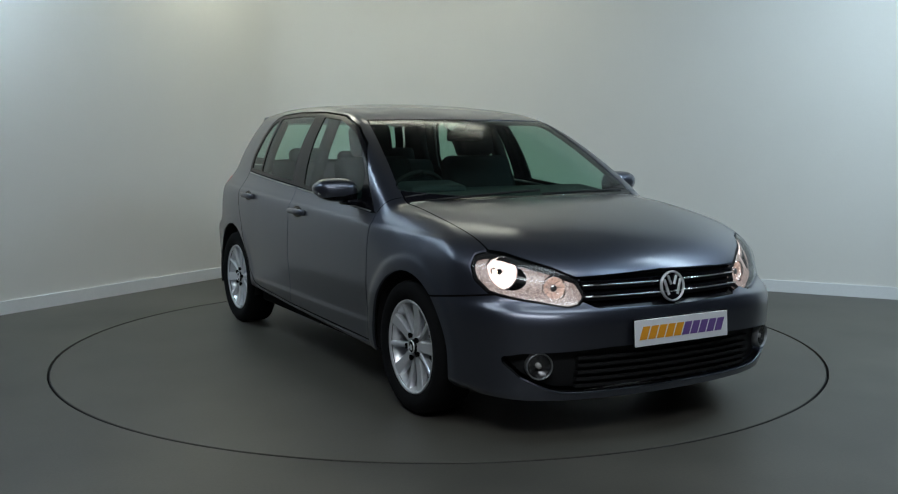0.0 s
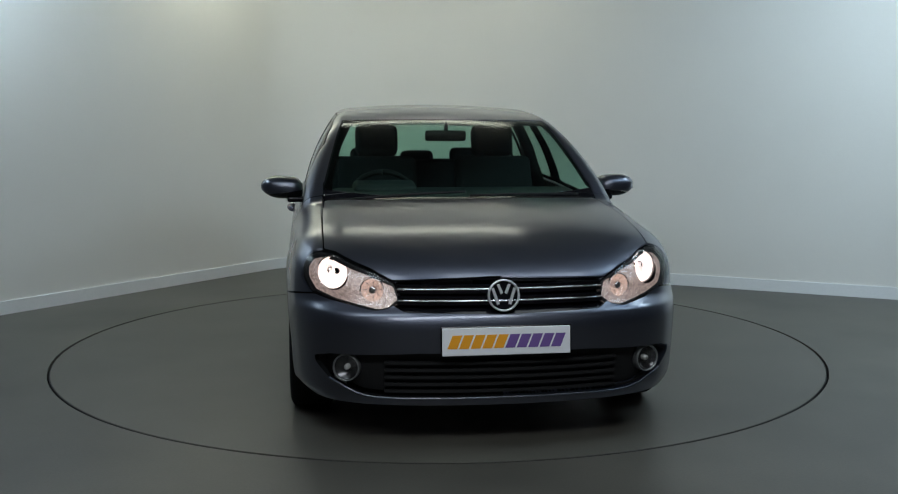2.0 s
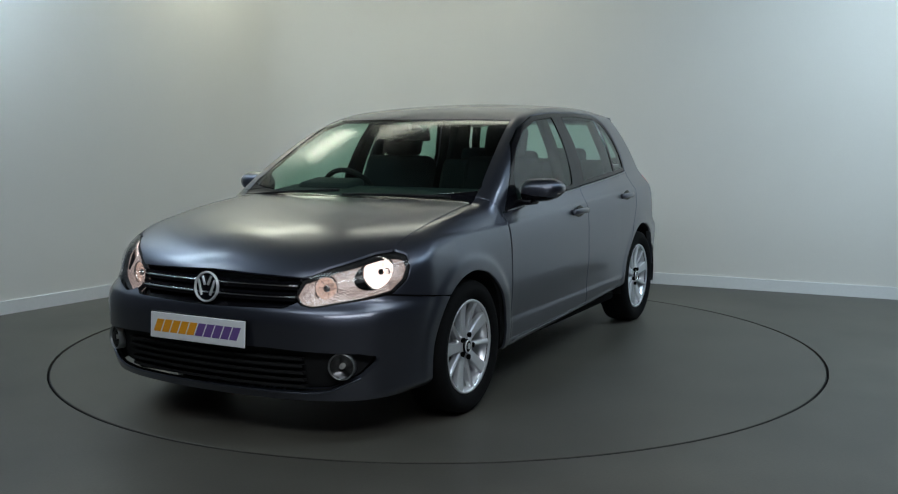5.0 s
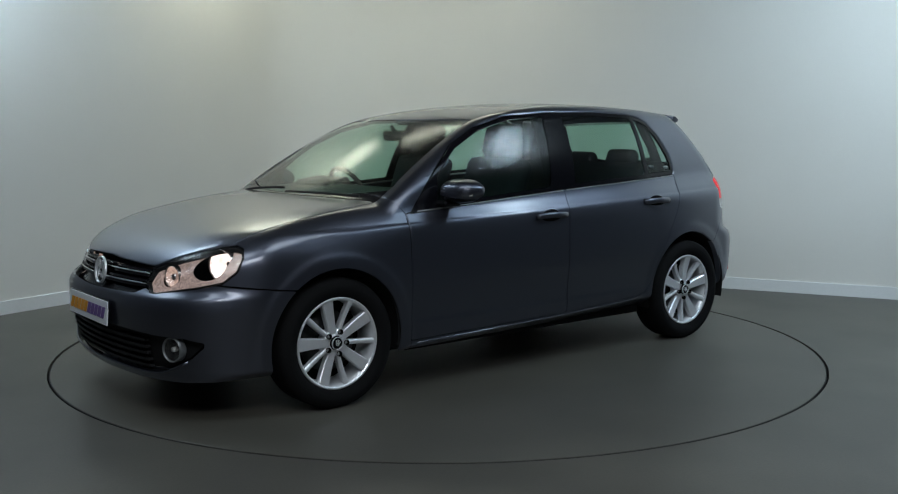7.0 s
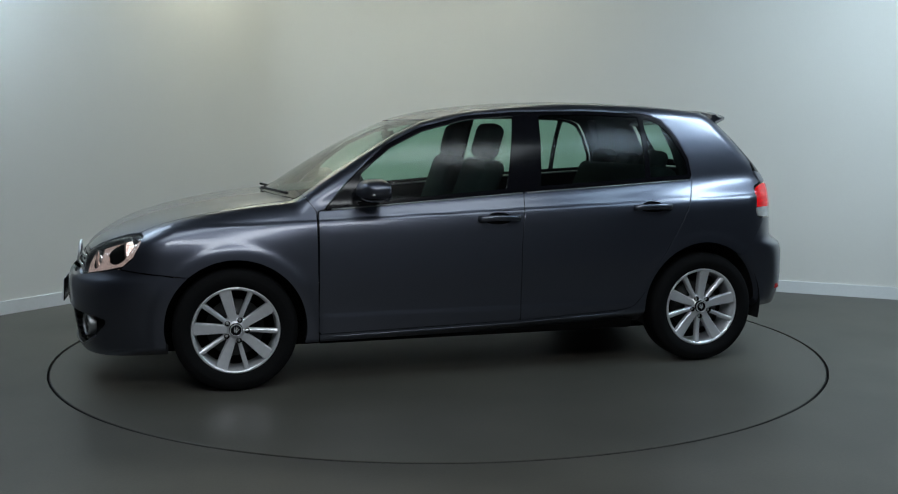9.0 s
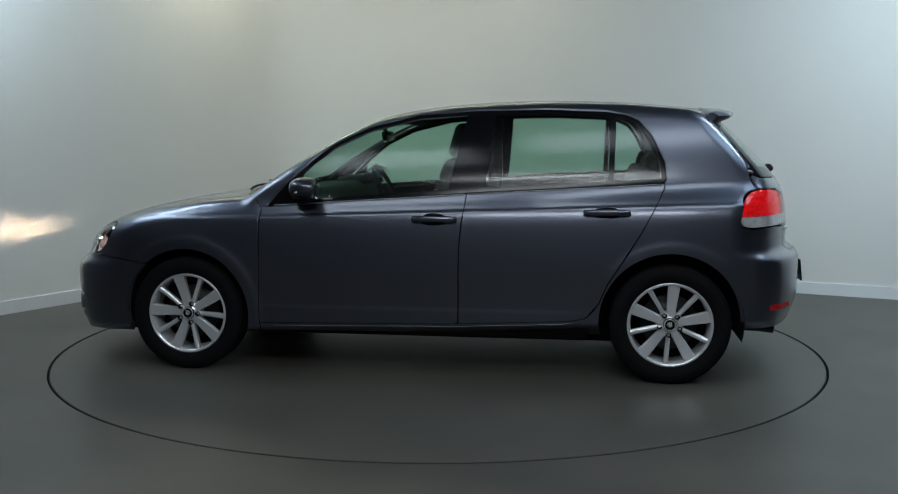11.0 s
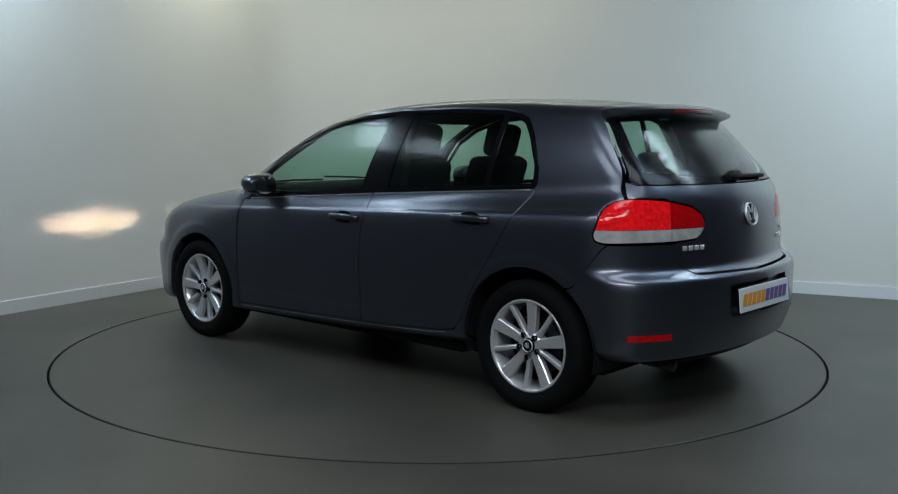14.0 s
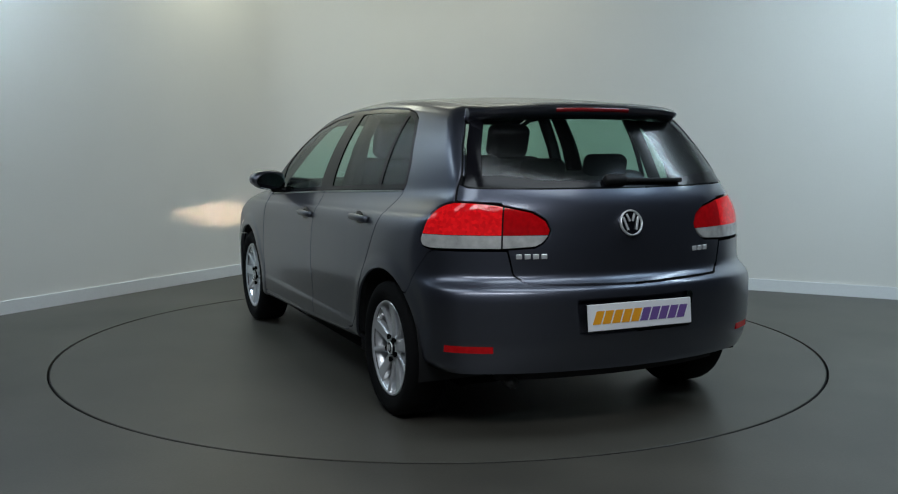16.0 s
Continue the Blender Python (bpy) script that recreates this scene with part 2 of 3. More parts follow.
TAPER_TOP = curve((-2.2, -1.8, -1.25, -.6, .0, .6, 1.2, 2.2),
                  (.18, .125, .062, .012, 0, -.004, .01, .08))
NOSE = curve((.10, .18, .25, .35, .50, .555, .60, .70, .74, .80, .90),
             (2.03, 2.085, 2.115, 2.132, 2.140, 2.132, 2.100, 2.078, 2.055, 1.98, 1.80))
BONNET = curve((.3, .8, 1.0, 1.2, 1.45, 1.7, 1.9, 2.02, 2.12, 2.3),
               (.985, .980, .968, .948, .909, .854, .784, .712, .63, .45))
ROOF = curve((-2.2, -1.7, -1.4, -1.0, -.6, -.3, -.05, .12, .30, .55, .80, 1.02, 1.3, 2.4),
             (1.36, 1.402, 1.430, 1.461, 1.470, 1.460, 1.440, 1.418, 1.376, 1.268, 1.130, .988, .80, .13))
TAIL = curve((.10, .22, .32, .45, .60, .645, .672, .70, .80, .90, .98, 1.06, 1.2, 1.33, 1.45),
             (-1.88, -1.95, -2.005, -2.04, -2.042, -2.032, -1.990, -1.970, -1.968, -1.958, -1.938, -1.892, -1.762, -1.628, -1.50))


SECTION, BONNET, ROOF, TAIL = soft(SECTION, .016), soft(BONNET, .14), soft(ROOF, .10), soft(TAIL, .018)
TAPER_LOW, TAPER_TOP = soft(TAPER_LOW, .15), soft(TAPER_TOP, .15)


def half_width(x, z):
    belt = z + .036 * np.clip(x, -1.6, 1.2) + .008
    top = 1 / (1 + np.exp(-(belt - .93) / .03))
    y = SECTION(belt) - TAPER_LOW(x) * (1 - top) - TAPER_TOP(x) * top
    y = y - .028 * np.clip((x - .9) / .5, 0, 1) / (1 + np.exp((.82 - belt) / .03))
    # the crease under the windows and the tuck above the sill
    y = y + .0028 * np.tanh((.884 - belt) / .005) + .0022 * np.tanh((.365 - z) / .009) * np.clip((1 - np.abs(x)) / .2, 0, 1)
    for cx in (1.289, -1.289):
        r = np.hypot(x - cx, z - .316)
        y = y + (.008 if cx > 0 else .005) / (1 + np.exp(np.minimum((r - .412) / .009, 50))) - .003
    return y


def body(x, y, z):
    """Below zero inside the car's shell, about the distance in metres."""
    y = np.abs(y)
    side = y - half_width(x, z)
    hood = (z - BONNET(x + .05 * y * y) + .035 * y ** 2 + .10 * y ** 6) / 1.03
    line = .30 + .28 * (2.0 - x)
    hood = hood - .0022 * np.tanh((y - line) / .06) * np.clip((1.95 - x) / .5, 0, 1) - .002
    xs = x + .09 * y * y * np.clip((x + .2) / .8, 0, 1)
    slope = (ROOF(xs + .02) - ROOF(xs - .02)) / .04
    green = (z - ROOF(xs) + .085 * y * y) / np.sqrt(1 + slope ** 2)
    low = 1 / (1 + np.exp((z - .57) / .015))
    nose = (x - NOSE(z) + (.33 - .13 * low) * y ** 2 + (.30 + .25 * low) * y ** 6)
    tail = (TAIL(z) + .28 * y ** 2 + (.33 - .10 / (1 + np.exp((z - .66) / .03))) * y ** 6 - x) / np.sqrt(1.15)
    f = smax(side, -smax(-hood, -green, .015), .055)
    f = smax(f, nose, .10)
    return smax(f, tail, .08)


# ---- the car: its shell as one smooth form, cut into panels ----
car = new("car")
tagged(car, "blue-grey metallic five-door hatchback with lit headlamps on the turntable", "car")


def slope(x, y, z):
    e = 2e-3
    n = np.stack([body(x + e, y, z) - body(x - e, y, z), body(x, y + e, z) - body(x, y - e, z), body(x, y, z + e) - body(x, y, z - e)], -1)
    return n / np.linalg.norm(n, axis=-1, keepdims=True)


def shell_half():
    """A fan of rays from the car's spine, each stopped at the skin; left half."""
    cols = [(1.50, a) for a in np.linspace(90, 0, 72)]
    cols += [(x, 0) for x in np.linspace(1.48, -1.38, 190)]
    cols += [(-1.40, -a) for a in np.linspace(0, 90, 64)]
    el = np.radians(np.concatenate([np.linspace(-42, 60, 150), np.linspace(60.5, 90, 34)]))
    ox = np.array([c[0] for c in cols])[:, None] + 0 * el[None]
    az = np.radians([c[1] for c in cols])[:, None]
    dx, dy, dz = np.sin(az) * np.cos(el), np.cos(az) * np.cos(el), np.sin(el) + 0 * az
    lo, hi = np.full(ox.shape, .03), np.full(ox.shape, 1.6)
    for _ in range(24):
        mid = (lo + hi) / 2
        out = body(ox + mid * dx, mid * dy, .62 + mid * dz) > 0
        hi, lo = np.where(out, mid, hi), np.where(out, lo, mid)
    v = np.stack([ox + lo * dx, np.maximum(lo * dy, 0), .62 + lo * dz], -1)
    n = slope(v[..., 0], v[..., 1] + 1e-9, v[..., 2])
    h, w = v.shape[:2]
    i = np.arange(h * w).reshape(h, w)
    a, b, c, d = i[:-1, :-1].ravel(), i[1:, :-1].ravel(), i[1:, 1:].ravel(), i[:-1, 1:].ravel()
    tri = np.concatenate([np.stack([a, b, c], 1), np.stack([a, c, d], 1)])
    v, n = v.reshape(-1, 3), n.reshape(-1, 3)
    area = np.linalg.norm(np.cross(v[tri[:, 1]] - v[tri[:, 0]], v[tri[:, 2]] - v[tri[:, 0]]), axis=1)
    return v, n, tri[area > 1e-9]


def keep(mesh, f):
    """The piece of a triangle mesh where f < 0, cut along f = 0."""
    v, n, tri = mesh
    s = f[tri] < 0
    k = s.sum(1)
    out = [tri[k == 3]]
    nv, nn, base = [], [], len(v)
    count = 0

    def mid(p, q):
        nonlocal count
        t = (f[p] / (f[p] - f[q]))[:, None]
        nv.append(v[p] + t * (v[q] - v[p]))
        m = n[p] + t * (n[q] - n[p])
        nn.append(m / np.linalg.norm(m, axis=1, keepdims=True))
        ids = base + count + np.arange(len(p))
        count += len(p)
        return ids
    for want in (1, 2):
        rows = k == want
        if not rows.any():
            continue
        t, ss = tri[rows], s[rows]
        lone = np.argmax(ss if want == 1 else ~ss, axis=1)
        r = np.arange(len(t))
        a, b, c = t[r, lone], t[r, (lone + 1) % 3], t[r, (lone + 2) % 3]
        ab, ac = mid(a, b), mid(a, c)
        if want == 1:
            out.append(np.stack([a, ab, ac], 1))
        else:
            out += [np.stack([ab, b, c], 1), np.stack([ab, c, ac], 1)]
    v2, n2, t2 = np.concatenate([v, *nv]), np.concatenate([n, *nn]), np.concatenate(out)
    # weld the cut edges, drop what is not used
    key = np.round(v2 * 2e5).astype(np.int64)
    _, first, back = np.unique(key, axis=0, return_index=True, return_inverse=True)
    t2 = first[back.ravel()][t2]
    t2 = t2[(t2[:, 0] != t2[:, 1]) & (t2[:, 1] != t2[:, 2]) & (t2[:, 0] != t2[:, 2])]
    used, inv = np.unique(t2, return_inverse=True)
    return v2[used], n2[used], inv.reshape(-1, 3)


def poly(u, w, pts):
    """Signed distance to a polygon, below zero inside."""
    p = np.array(pts, float)
    q = np.roll(p, -1, 0)
    d = np.full(u.shape, 9.)
    odd = np.zeros(u.shape, bool)
    for (x0, y0), (x1, y1) in zip(p, q):
        ex, ey = x1 - x0, y1 - y0
        t = np.clip(((u - x0) * ex + (w - y0) * ey) / (ex * ex + ey * ey), 0, 1)
        d = np.minimum(d, np.hypot(u - x0 - t * ex, w - y0 - t * ey))
        if y0 != y1:
            odd ^= ((y0 > w) != (y1 > w)) & (u < ex * (w - y0) / ey + x0)
    return np.where(odd, -d, d)


GAP = .0038


def cut(mesh, field, gap=GAP):
    """Inside and outside of a field, with a shut line between."""
    f = field(*mesh[0].T)
    return keep(mesh, f + gap), keep(mesh, gap - f)


def flange(v, n, tri, depth):
    """Turn the open edges inwards, so that the panel has thickness."""
    e = np.concatenate([tri[:, [0, 1]], tri[:, [1, 2]], tri[:, [2, 0]]])
    code = e[:, 0] * len(v) + e[:, 1]
    rev = e[:, 1] * len(v) + e[:, 0]
    open_e = e[~np.isin(code, rev)]
    open_e = open_e[~((v[open_e[:, 0], 1] < 1e-4) & (v[open_e[:, 1], 1] < 1e-4))]
    ids = np.unique(open_e)
    pos = {int(k): i for i, k in enumerate(ids)}
    base = len(v)
    top = v[ids]
    # a second rim row with its own normals keeps the face shading clean
    v2 = np.concatenate([v, top - n[ids] * .0004, top - n[ids] * depth])
    m = len(ids)
    quads = []
    for a, b in open_e:
        i, j = pos[int(a)], pos[int(b)]
        quads.append((b, a, base + i))
        quads.append((b, base + i, base + j))
        quads.append((base + j, base + i, base + m + i))
        quads.append((base + j, base + m + i, base + m + j))
    n2 = np.concatenate([n, n[ids], n[ids]])
    return v2, n2, np.concatenate([tri, np.array(quads, int).reshape(-1, 3)])


def flipped(mesh):
    v, n, tri = mesh
    s = np.array([1, -1, 1])
    return v * s, n * s, tri[:, ::-1]


def doubled(mesh):
    """Both halves as one mesh, welded along the middle."""
    v, n, tri = mesh
    n = n.copy()
    mid = v[:, 1] < 1e-4
    n[mid, 1] = 0
    fv, fn, ft = flipped((v, n, tri))
    other = np.arange(len(v)) + len(v)
    other[mid] = np.nonzero(mid)[0]
    return np.concatenate([v, fv]), np.concatenate([n, fn]), np.concatenate([tri, other[ft]])


def inset(mesh, d):
    v, n, tri = mesh
    return v - n * d, n, tri


def panel(name, mesh, mat, parent, label="", depth=.012):
    if depth:
        mesh = flange(*mesh, depth)
    v, n, tri = mesh
    return mesh_of(name, v, tri, mat, parent, n, label)


def both(name, mesh, mat, parents, label="", depth=.012):
    if depth:
        mesh = flange(*mesh, depth)
    v, n, tri = mesh
    got = [mesh_of(name, v, tri, mat, parents[0], n, label)]
    v, n, tri = flipped(mesh)
    return got + [mesh_of(name, v, tri, mat, parents[1], n, label)]


def front_of(x, y):
    return y * .75 - x * .66


def rear_of(x, y):
    return y * .75 + x * .66


# outlines of the openings
SIDE_GLASS = [(.842, .893), (.716, 1.035), (.60, 1.145), (.489, 1.232), (.303, 1.319), (.042, 1.383), (-.26, 1.406), (-.65, 1.412), (-.955, 1.400),
              (-1.06, 1.382), (-1.125, 1.352), (-1.185, 1.275), (-1.252, 1.14), (-1.262, 1.05), (-1.248, 1.028), (-.26, .974)]
HEADLAMP = [(-.544, .735), (-.556, .780), (-.60, .793), (-.68, .783), (-.875, .729), (-.992, .682), (-1.03, .618), (-1.0, .585), (-.96, .577), (-.74, .607), (-.621, .630), (-.56, .68)]
TAILLAMP = [(-.462, .815), (-.453, .843), (-.466, .880), (-.478, .915), (-.495, .945), (-.525, .973), (-.56, .990), (-.61, 1.001), (-.70, .999), (-.787, .990),
            (-.92, .961), (-.975, .926), (-.995, .885), (-.986, .855), (-.966, .830), (-.94, .815), (-.82, .807), (-.50, .805)]
GRILLE = [(-.2, .6985), (.30, .6895), (.425, .6855), (.45, .60), (.40, .574), (-.2, .563)]
INTAKE = [(-.2, .403), (.345, .406), (.70, .388), (.755, .372), (.752, .35), (.70, .292), (.58, .230), (.46, .219), (-.2, .221)]
TAILGATE = [(-.2, 1.50), (.545, 1.50), (.553, 1.35), (.614, 1.235), (.656, 1.12), (.684, 1.06), (.708, 1.0), (.55, .995), (.545, .815), (.520, .70), (.47, .665), (-.2, .652)]
REAR_GLASS = [(-.2, 1.40), (.530, 1.40), (.545, 1.35), (.605, 1.235), (.647, 1.12), (.672, 1.068), (.655, 1.057), (.40, 1.053), (-.2, 1.051)]
FRONT_DOOR = [(.878, .268), (.874, .60), (.868, .895), (.80, .90), (-.2, .985), (-.237, .98), (-.212, .80), (-.202, .667), (-.199, .289)]
REAR_DOOR = [(-.199, .289), (-.202, .667), (-.212, .80), (-.237, .98), (-.26, .98), (-1.25, 1.04), (-1.254, 1.01), (-1.135, .78), (-.965, .508), (-.925, .41), (-.86, .335), (-.786, .318)]
SILL_Z = curve((-2.1, -1.65, -1.50, -.95, .9, 1.6, 2.2), (.30, .285, .27, .236, .228, .200, .180))

half = shell_half()
half = keep(half, np.maximum(.350 - np.hypot(half[0][:, 0] - 1.287, half[0][:, 2] - .314), .360 - np.hypot(half[0][:, 0] + 1.286, half[0][:, 2] - .318)))
half = keep(half, SILL_Z(half[0][:, 0]) - half[0][:, 2])

dlo, half = cut(half, lambda x, y, z: poly(x, z, SIDE_GLASS))
screen, half = cut(half, lambda x, y, z: np.maximum.reduce([x + .35 * y * y - 1.062, .345 - x - .28 * y * y, y - .578 - (x - .25) * .192, .95 - z]))
tail_lamp, half = cut(half, lambda x, y, z: np.maximum(poly(rear_of(x, y), z, TAILLAMP), x + 1.4), .005)
gate, half = cut(half, lambda x, y, z: np.maximum(poly(y, z, TAILGATE), x + 1.488), .0042)
rear_screen, gate = cut(gate, lambda x, y, z: poly(y, z, REAR_GLASS))
head_lamp, half = cut(half, lambda x, y, z: np.maximum(poly(front_of(x, y), z, HEADLAMP), 1.5 - x))
grille_hole, half = cut(half, lambda x, y, z: np.maximum(poly(y, z, GRILLE), 1.8 - x))
intake_hole, half = cut(half, lambda x, y, z: np.maximum(poly(y, z, INTAKE), 1.75 - x))
bonnet, half = cut(half, lambda x, y, z: np.maximum.reduce([y - .716 + .02 * np.clip((1.3 - x) / .4, 0, 1), 1.088 - x - .23 * y * y, .700 - z - .03 * y]))
bumper_f, half = cut(half, lambda x, y, z: np.maximum(1.3 - x, z - .581 - np.clip(x - 1.527, 0, .4) * .13))
bumper_r, half = cut(half, lambda x, y, z: np.maximum(x + 1.4, z - .60 - np.clip((-1.54 - x) * 1.4, 0, .2)))
door_f, half = cut(half, lambda x, y, z: np.maximum(poly(x, z, FRONT_DOOR), .5 - y))
door_r, half = cut(half, lambda x, y, z: np.maximum(poly(x, z, REAR_DOOR), .5 - y))
fender, half = cut(half, lambda x, y, z: np.maximum.reduce([.876 - x, z - 1.02, (z - .93) * .8 - (x - .905)]))
cowl, fender = cut(fender, lambda x, y, z: np.maximum(y - .705, x - 1.2))
cowl2, half = cut(half, lambda x, y, z: np.maximum.reduce([y - .70, .84 - x, x - 1.2, z - 1.03]))

body_shell = panel("body_shell", doubled(half), PAINT, car, "painted roof, pillars, sills and rear quarters")
panel("bonnet", doubled(bonnet), PAINT, car)
both("cowl", cowl, BLACK, (car, car), "black plastic scuttle below the windscreen")
both("cowl", cowl2, BLACK, (car, car), "black plastic scuttle below the windscreen")


def islands(mesh):
    """The connected pieces of a mesh, largest first."""
    v, n, tri = mesh
    lab = np.arange(len(v))
    while True:
        low = lab[tri].min(1)
        new_lab = lab.copy()
        for k in range(3):
            np.minimum.at(new_lab, tri[:, k], low)
        new_lab = new_lab[new_lab]
        if (new_lab == lab).all():
            break
        lab = new_lab
    out = []
    for k in np.unique(lab[tri[:, 0]]):
        t = tri[lab[tri[:, 0]] == k]
        used, inv = np.unique(t, return_inverse=True)
        out.append((v[used], n[used], inv.reshape(-1, 3)))
    return sorted(out, key=lambda q: -len(q[2]))


for k, piece in enumerate(islands(fender)):
    if len(piece[2]) > 4:
        both("front_fender" if k == 0 else "fender_strip", piece, PAINT, (car, car))
front_bumper = panel("front_bumper", doubled(bumper_f), PAINT, car, "", .044)
recess, bumper_r = cut(bumper_r, lambda x, y, z: np.maximum(poly(y, z, [(-.3, .455), (.276, .455), (.292, .596), (.284, .606), (-.3, .606)]), x + 1.8), .0006)
rear_bumper = panel("rear_bumper", doubled(bumper_r), PAINT, car, "", .034)
panel("plate_recess", inset(doubled(recess), .032), PAINT, rear_bumper, "recess for the rear plate", 0)
tailgate = panel("tailgate", doubled(gate), PAINT, car)
front_doors = both("front_door", door_f, PAINT, (car, car))
rear_doors = both("rear_door", door_r, PAINT, (car, car))
panel("windscreen", inset(doubled(screen), .003), GLASS, car, "green-tinted laminated windscreen", .004)
edge = poly(rear_screen[0][:, 1], rear_screen[0][:, 2], REAR_GLASS) + .034 + .020 * np.clip((rear_screen[0][:, 1] - .35) / .15, 0, 1)
panel("rear_window", inset(doubled(keep(rear_screen, edge)), .003), GLASS, tailgate, "tinted heated rear window", .004)
panel("window_border", inset(doubled(keep(rear_screen, -edge)), .003), BLACK, tailgate, "gloss black border of the rear window", .004)

# side windows: front pane, rear pane and fixed quarter pane in black frames
rim = poly(dlo[0][:, 0], dlo[0][:, 2], SIDE_GLASS) + .024
xs, zs = dlo[0][:, 0], dlo[0][:, 2]
lean = (zs - 1.2) * -.22
front_f = np.maximum.reduce([rim, -.185 + lean - xs, xs - .655 + (zs - 1.0) * .15])
rear_f = np.maximum.reduce([rim, xs + .355 - lean * .5, -.970 - (zs - 1.2) * .03 - xs])
quart_f = np.maximum.reduce([rim, xs + 1.0 + (zs - 1.2) * .03])
front_pane, rear_pane, quarter_pane = (keep(dlo, f) for f in (front_f, rear_f, quart_f))
frame_all = keep(dlo, -np.minimum.reduce([front_f, rear_f, quart_f]))
split = frame_all[0][:, 0] + .238 + (frame_all[0][:, 2] - .98) * .12
both("window_frame", inset(keep(frame_all, -split - .001), .002), BLACK, front_doors, "gloss black window frame", .01)
both("window_frame", inset(keep(frame_all, split - .001), .002), BLACK, rear_doors, "gloss black window frame", .01)
both("window_pane", inset(front_pane, .006), GLASS, front_doors, "tinted side window", .003)
both("window_pane", inset(rear_pane, .006), GLASS, rear_doors, "tinted side window", .003)
both("quarter_pane", inset(quarter_pane, .006), GLASS, rear_doors, "small fixed quarter window", .003)

# dark lining behind the panels, which also puts shade into the shut lines
liner = [keep(m, np.full(len(m[0]), -1.)) for m in (half, bonnet, fender, gate, door_f, door_r, bumper_f, tail_lamp, cowl2)]
count, lv, ln, lt = 0, [], [], []
for v, n, tri in liner:
    lv.append(v - n * .022)
    ln.append(n)
    lt.append(tri + count)
    count += len(v)
panel("lining", doubled((np.concatenate(lv), np.concatenate(ln), np.concatenate(lt))), LINER, car, "dark lining behind the panels", .012)

# ---- lamps, grille and bumper inserts ----
def skin_x(y, z, back=0., rear=False):
    """The skin's place along the car at a height, seen from the front or the rear."""
    lo, hi = (-2.2, -1.2) if rear else (1.2, 2.3)
    for _ in range(24):
        mid = (lo + hi) / 2
        inside = body(np.array(mid), np.array(y), np.array(z)) < 0
        if inside != rear:
            lo = mid
        else:
            hi = mid
    return (lo + hi) / 2 + (back if rear else -back)


def strip(name, y0, y1, z0, z1, deep, thick, mat, parent, label="", n=24, rear=False, zshift=None):
    """A bar that follows the curve of the nose or tail."""
    bm = bmesh.new()
    rows = []
    for i in range(n + 1):
        y = y0 + (y1 - y0) * i / n
        dz = zshift(y) if zshift else 0
        zm = (z0 + z1) / 2 + dz
        x = skin_x(y, zm, deep, rear)
        t = -thick if not rear else thick
        rows.append([bm.verts.new(q) for q in ((x, y, z0 + dz), (x, y, z1 + dz), (x + t, y, z1 + dz), (x + t, y, z0 + dz))])
    for a, b in zip(rows, rows[1:]):
        for k in range(4):
            bm.faces.new((a[k], b[k], b[(k + 1) % 4], a[(k + 1) % 4]))
    bm.faces.new(rows[0])
    bm.faces.new(rows[-1][::-1])
    return part(name, bm, mat, parent, label, smooth=False)


grille = panel("grille", inset(doubled(grille_hole), .035), BLACK, car, "gloss black radiator grille with thin chrome strips", .0)
for z in (.600, .622, .644, .664):
    strip("slat", -.425, .425, z - .006, z + .006, .010, .02, BLACK, grille)
for z in (.611, .655):
    part("chrome_strip", tube([(skin_x(y, z, .004), y, z) for y in np.linspace(-.425, .425, 25)], .0042, 8), CHROME, grille, "thin chrome strip")
intake = panel("lower_intake", inset(doubled(intake_hole), .04), MATT, front_bumper, "black lower air intake", .0)
for z in (.245, .275, .305, .335, .365):
    strip("slat", -.48, .48, z - .006, z + .006, .016, .022, MATT, intake)
# a rounded tube added along the intake's lower edge to catch a highlight
lip = []
for y in np.linspace(-.70, .70, 41):
    z = float(np.interp(abs(y), (0, .44, .52, .58, .64, .70), (.217, .216, .219, .228, .256, .288)))
    lip.append((skin_x(y, z) - .001, y, z))
part("lower_lip", tube(lip, .0055, 8), PAINT, front_bumper, "thin painted tube that catches a highlight under the air intake")


def emblem(at, turn, r, parent):
    """A round chrome badge with slanted bars."""
    m = pose(*at, *turn)
    ob = part("badge", spun([(r * .86, 0), (r * .88, .010), (r * .95, .013), (r, .008), (r, 0)], 40, m=m), BADGE, parent, "round chrome badge")
    part("badge_back", spun([(0, .003), (r * .88, .003)], 40, m=m), BLACK, ob)
    bars = ((-.24, .40, -68, .62), (.24, .40, 68, .62), (-.52, -.05, -72, 1.05), (.52, -.05, 72, 1.05))
    for x, y, a, l in bars:
        b = block((r * l, r * .17, .006), (x * r, y * r, .007), (0, 0, a), .001, 1)
        b.transform(m)
        part("bar", b, BADGE, ob, smooth=False)


emblem((skin_x(0, .632) + .004, 0, .632), (90 - 8, 0, 90), .066, car)
emblem((skin_x(0, .905, rear=True) - .004, 0, .905), (90 - 14, 0, -90), .056, tailgate)


def number_plate(at, turn, parent):
    """A white dealer plate: coloured slanted blocks stand for its print."""
    m = pose(*at, *turn)
    b = block((.52, .111, .008), (0, 0, 0), (0, 0, 0), .003, 2)
    b.transform(m)
    ob = part("number_plate", b, PLATE, parent, "white show plate with an orange and purple print", smooth=False)
    b = block((.53, .121, .006), (0, 0, -.004), (0, 0, 0), .003, 2)
    b.transform(m)
    part("plate_surround", b, BLACK, ob, smooth=False)
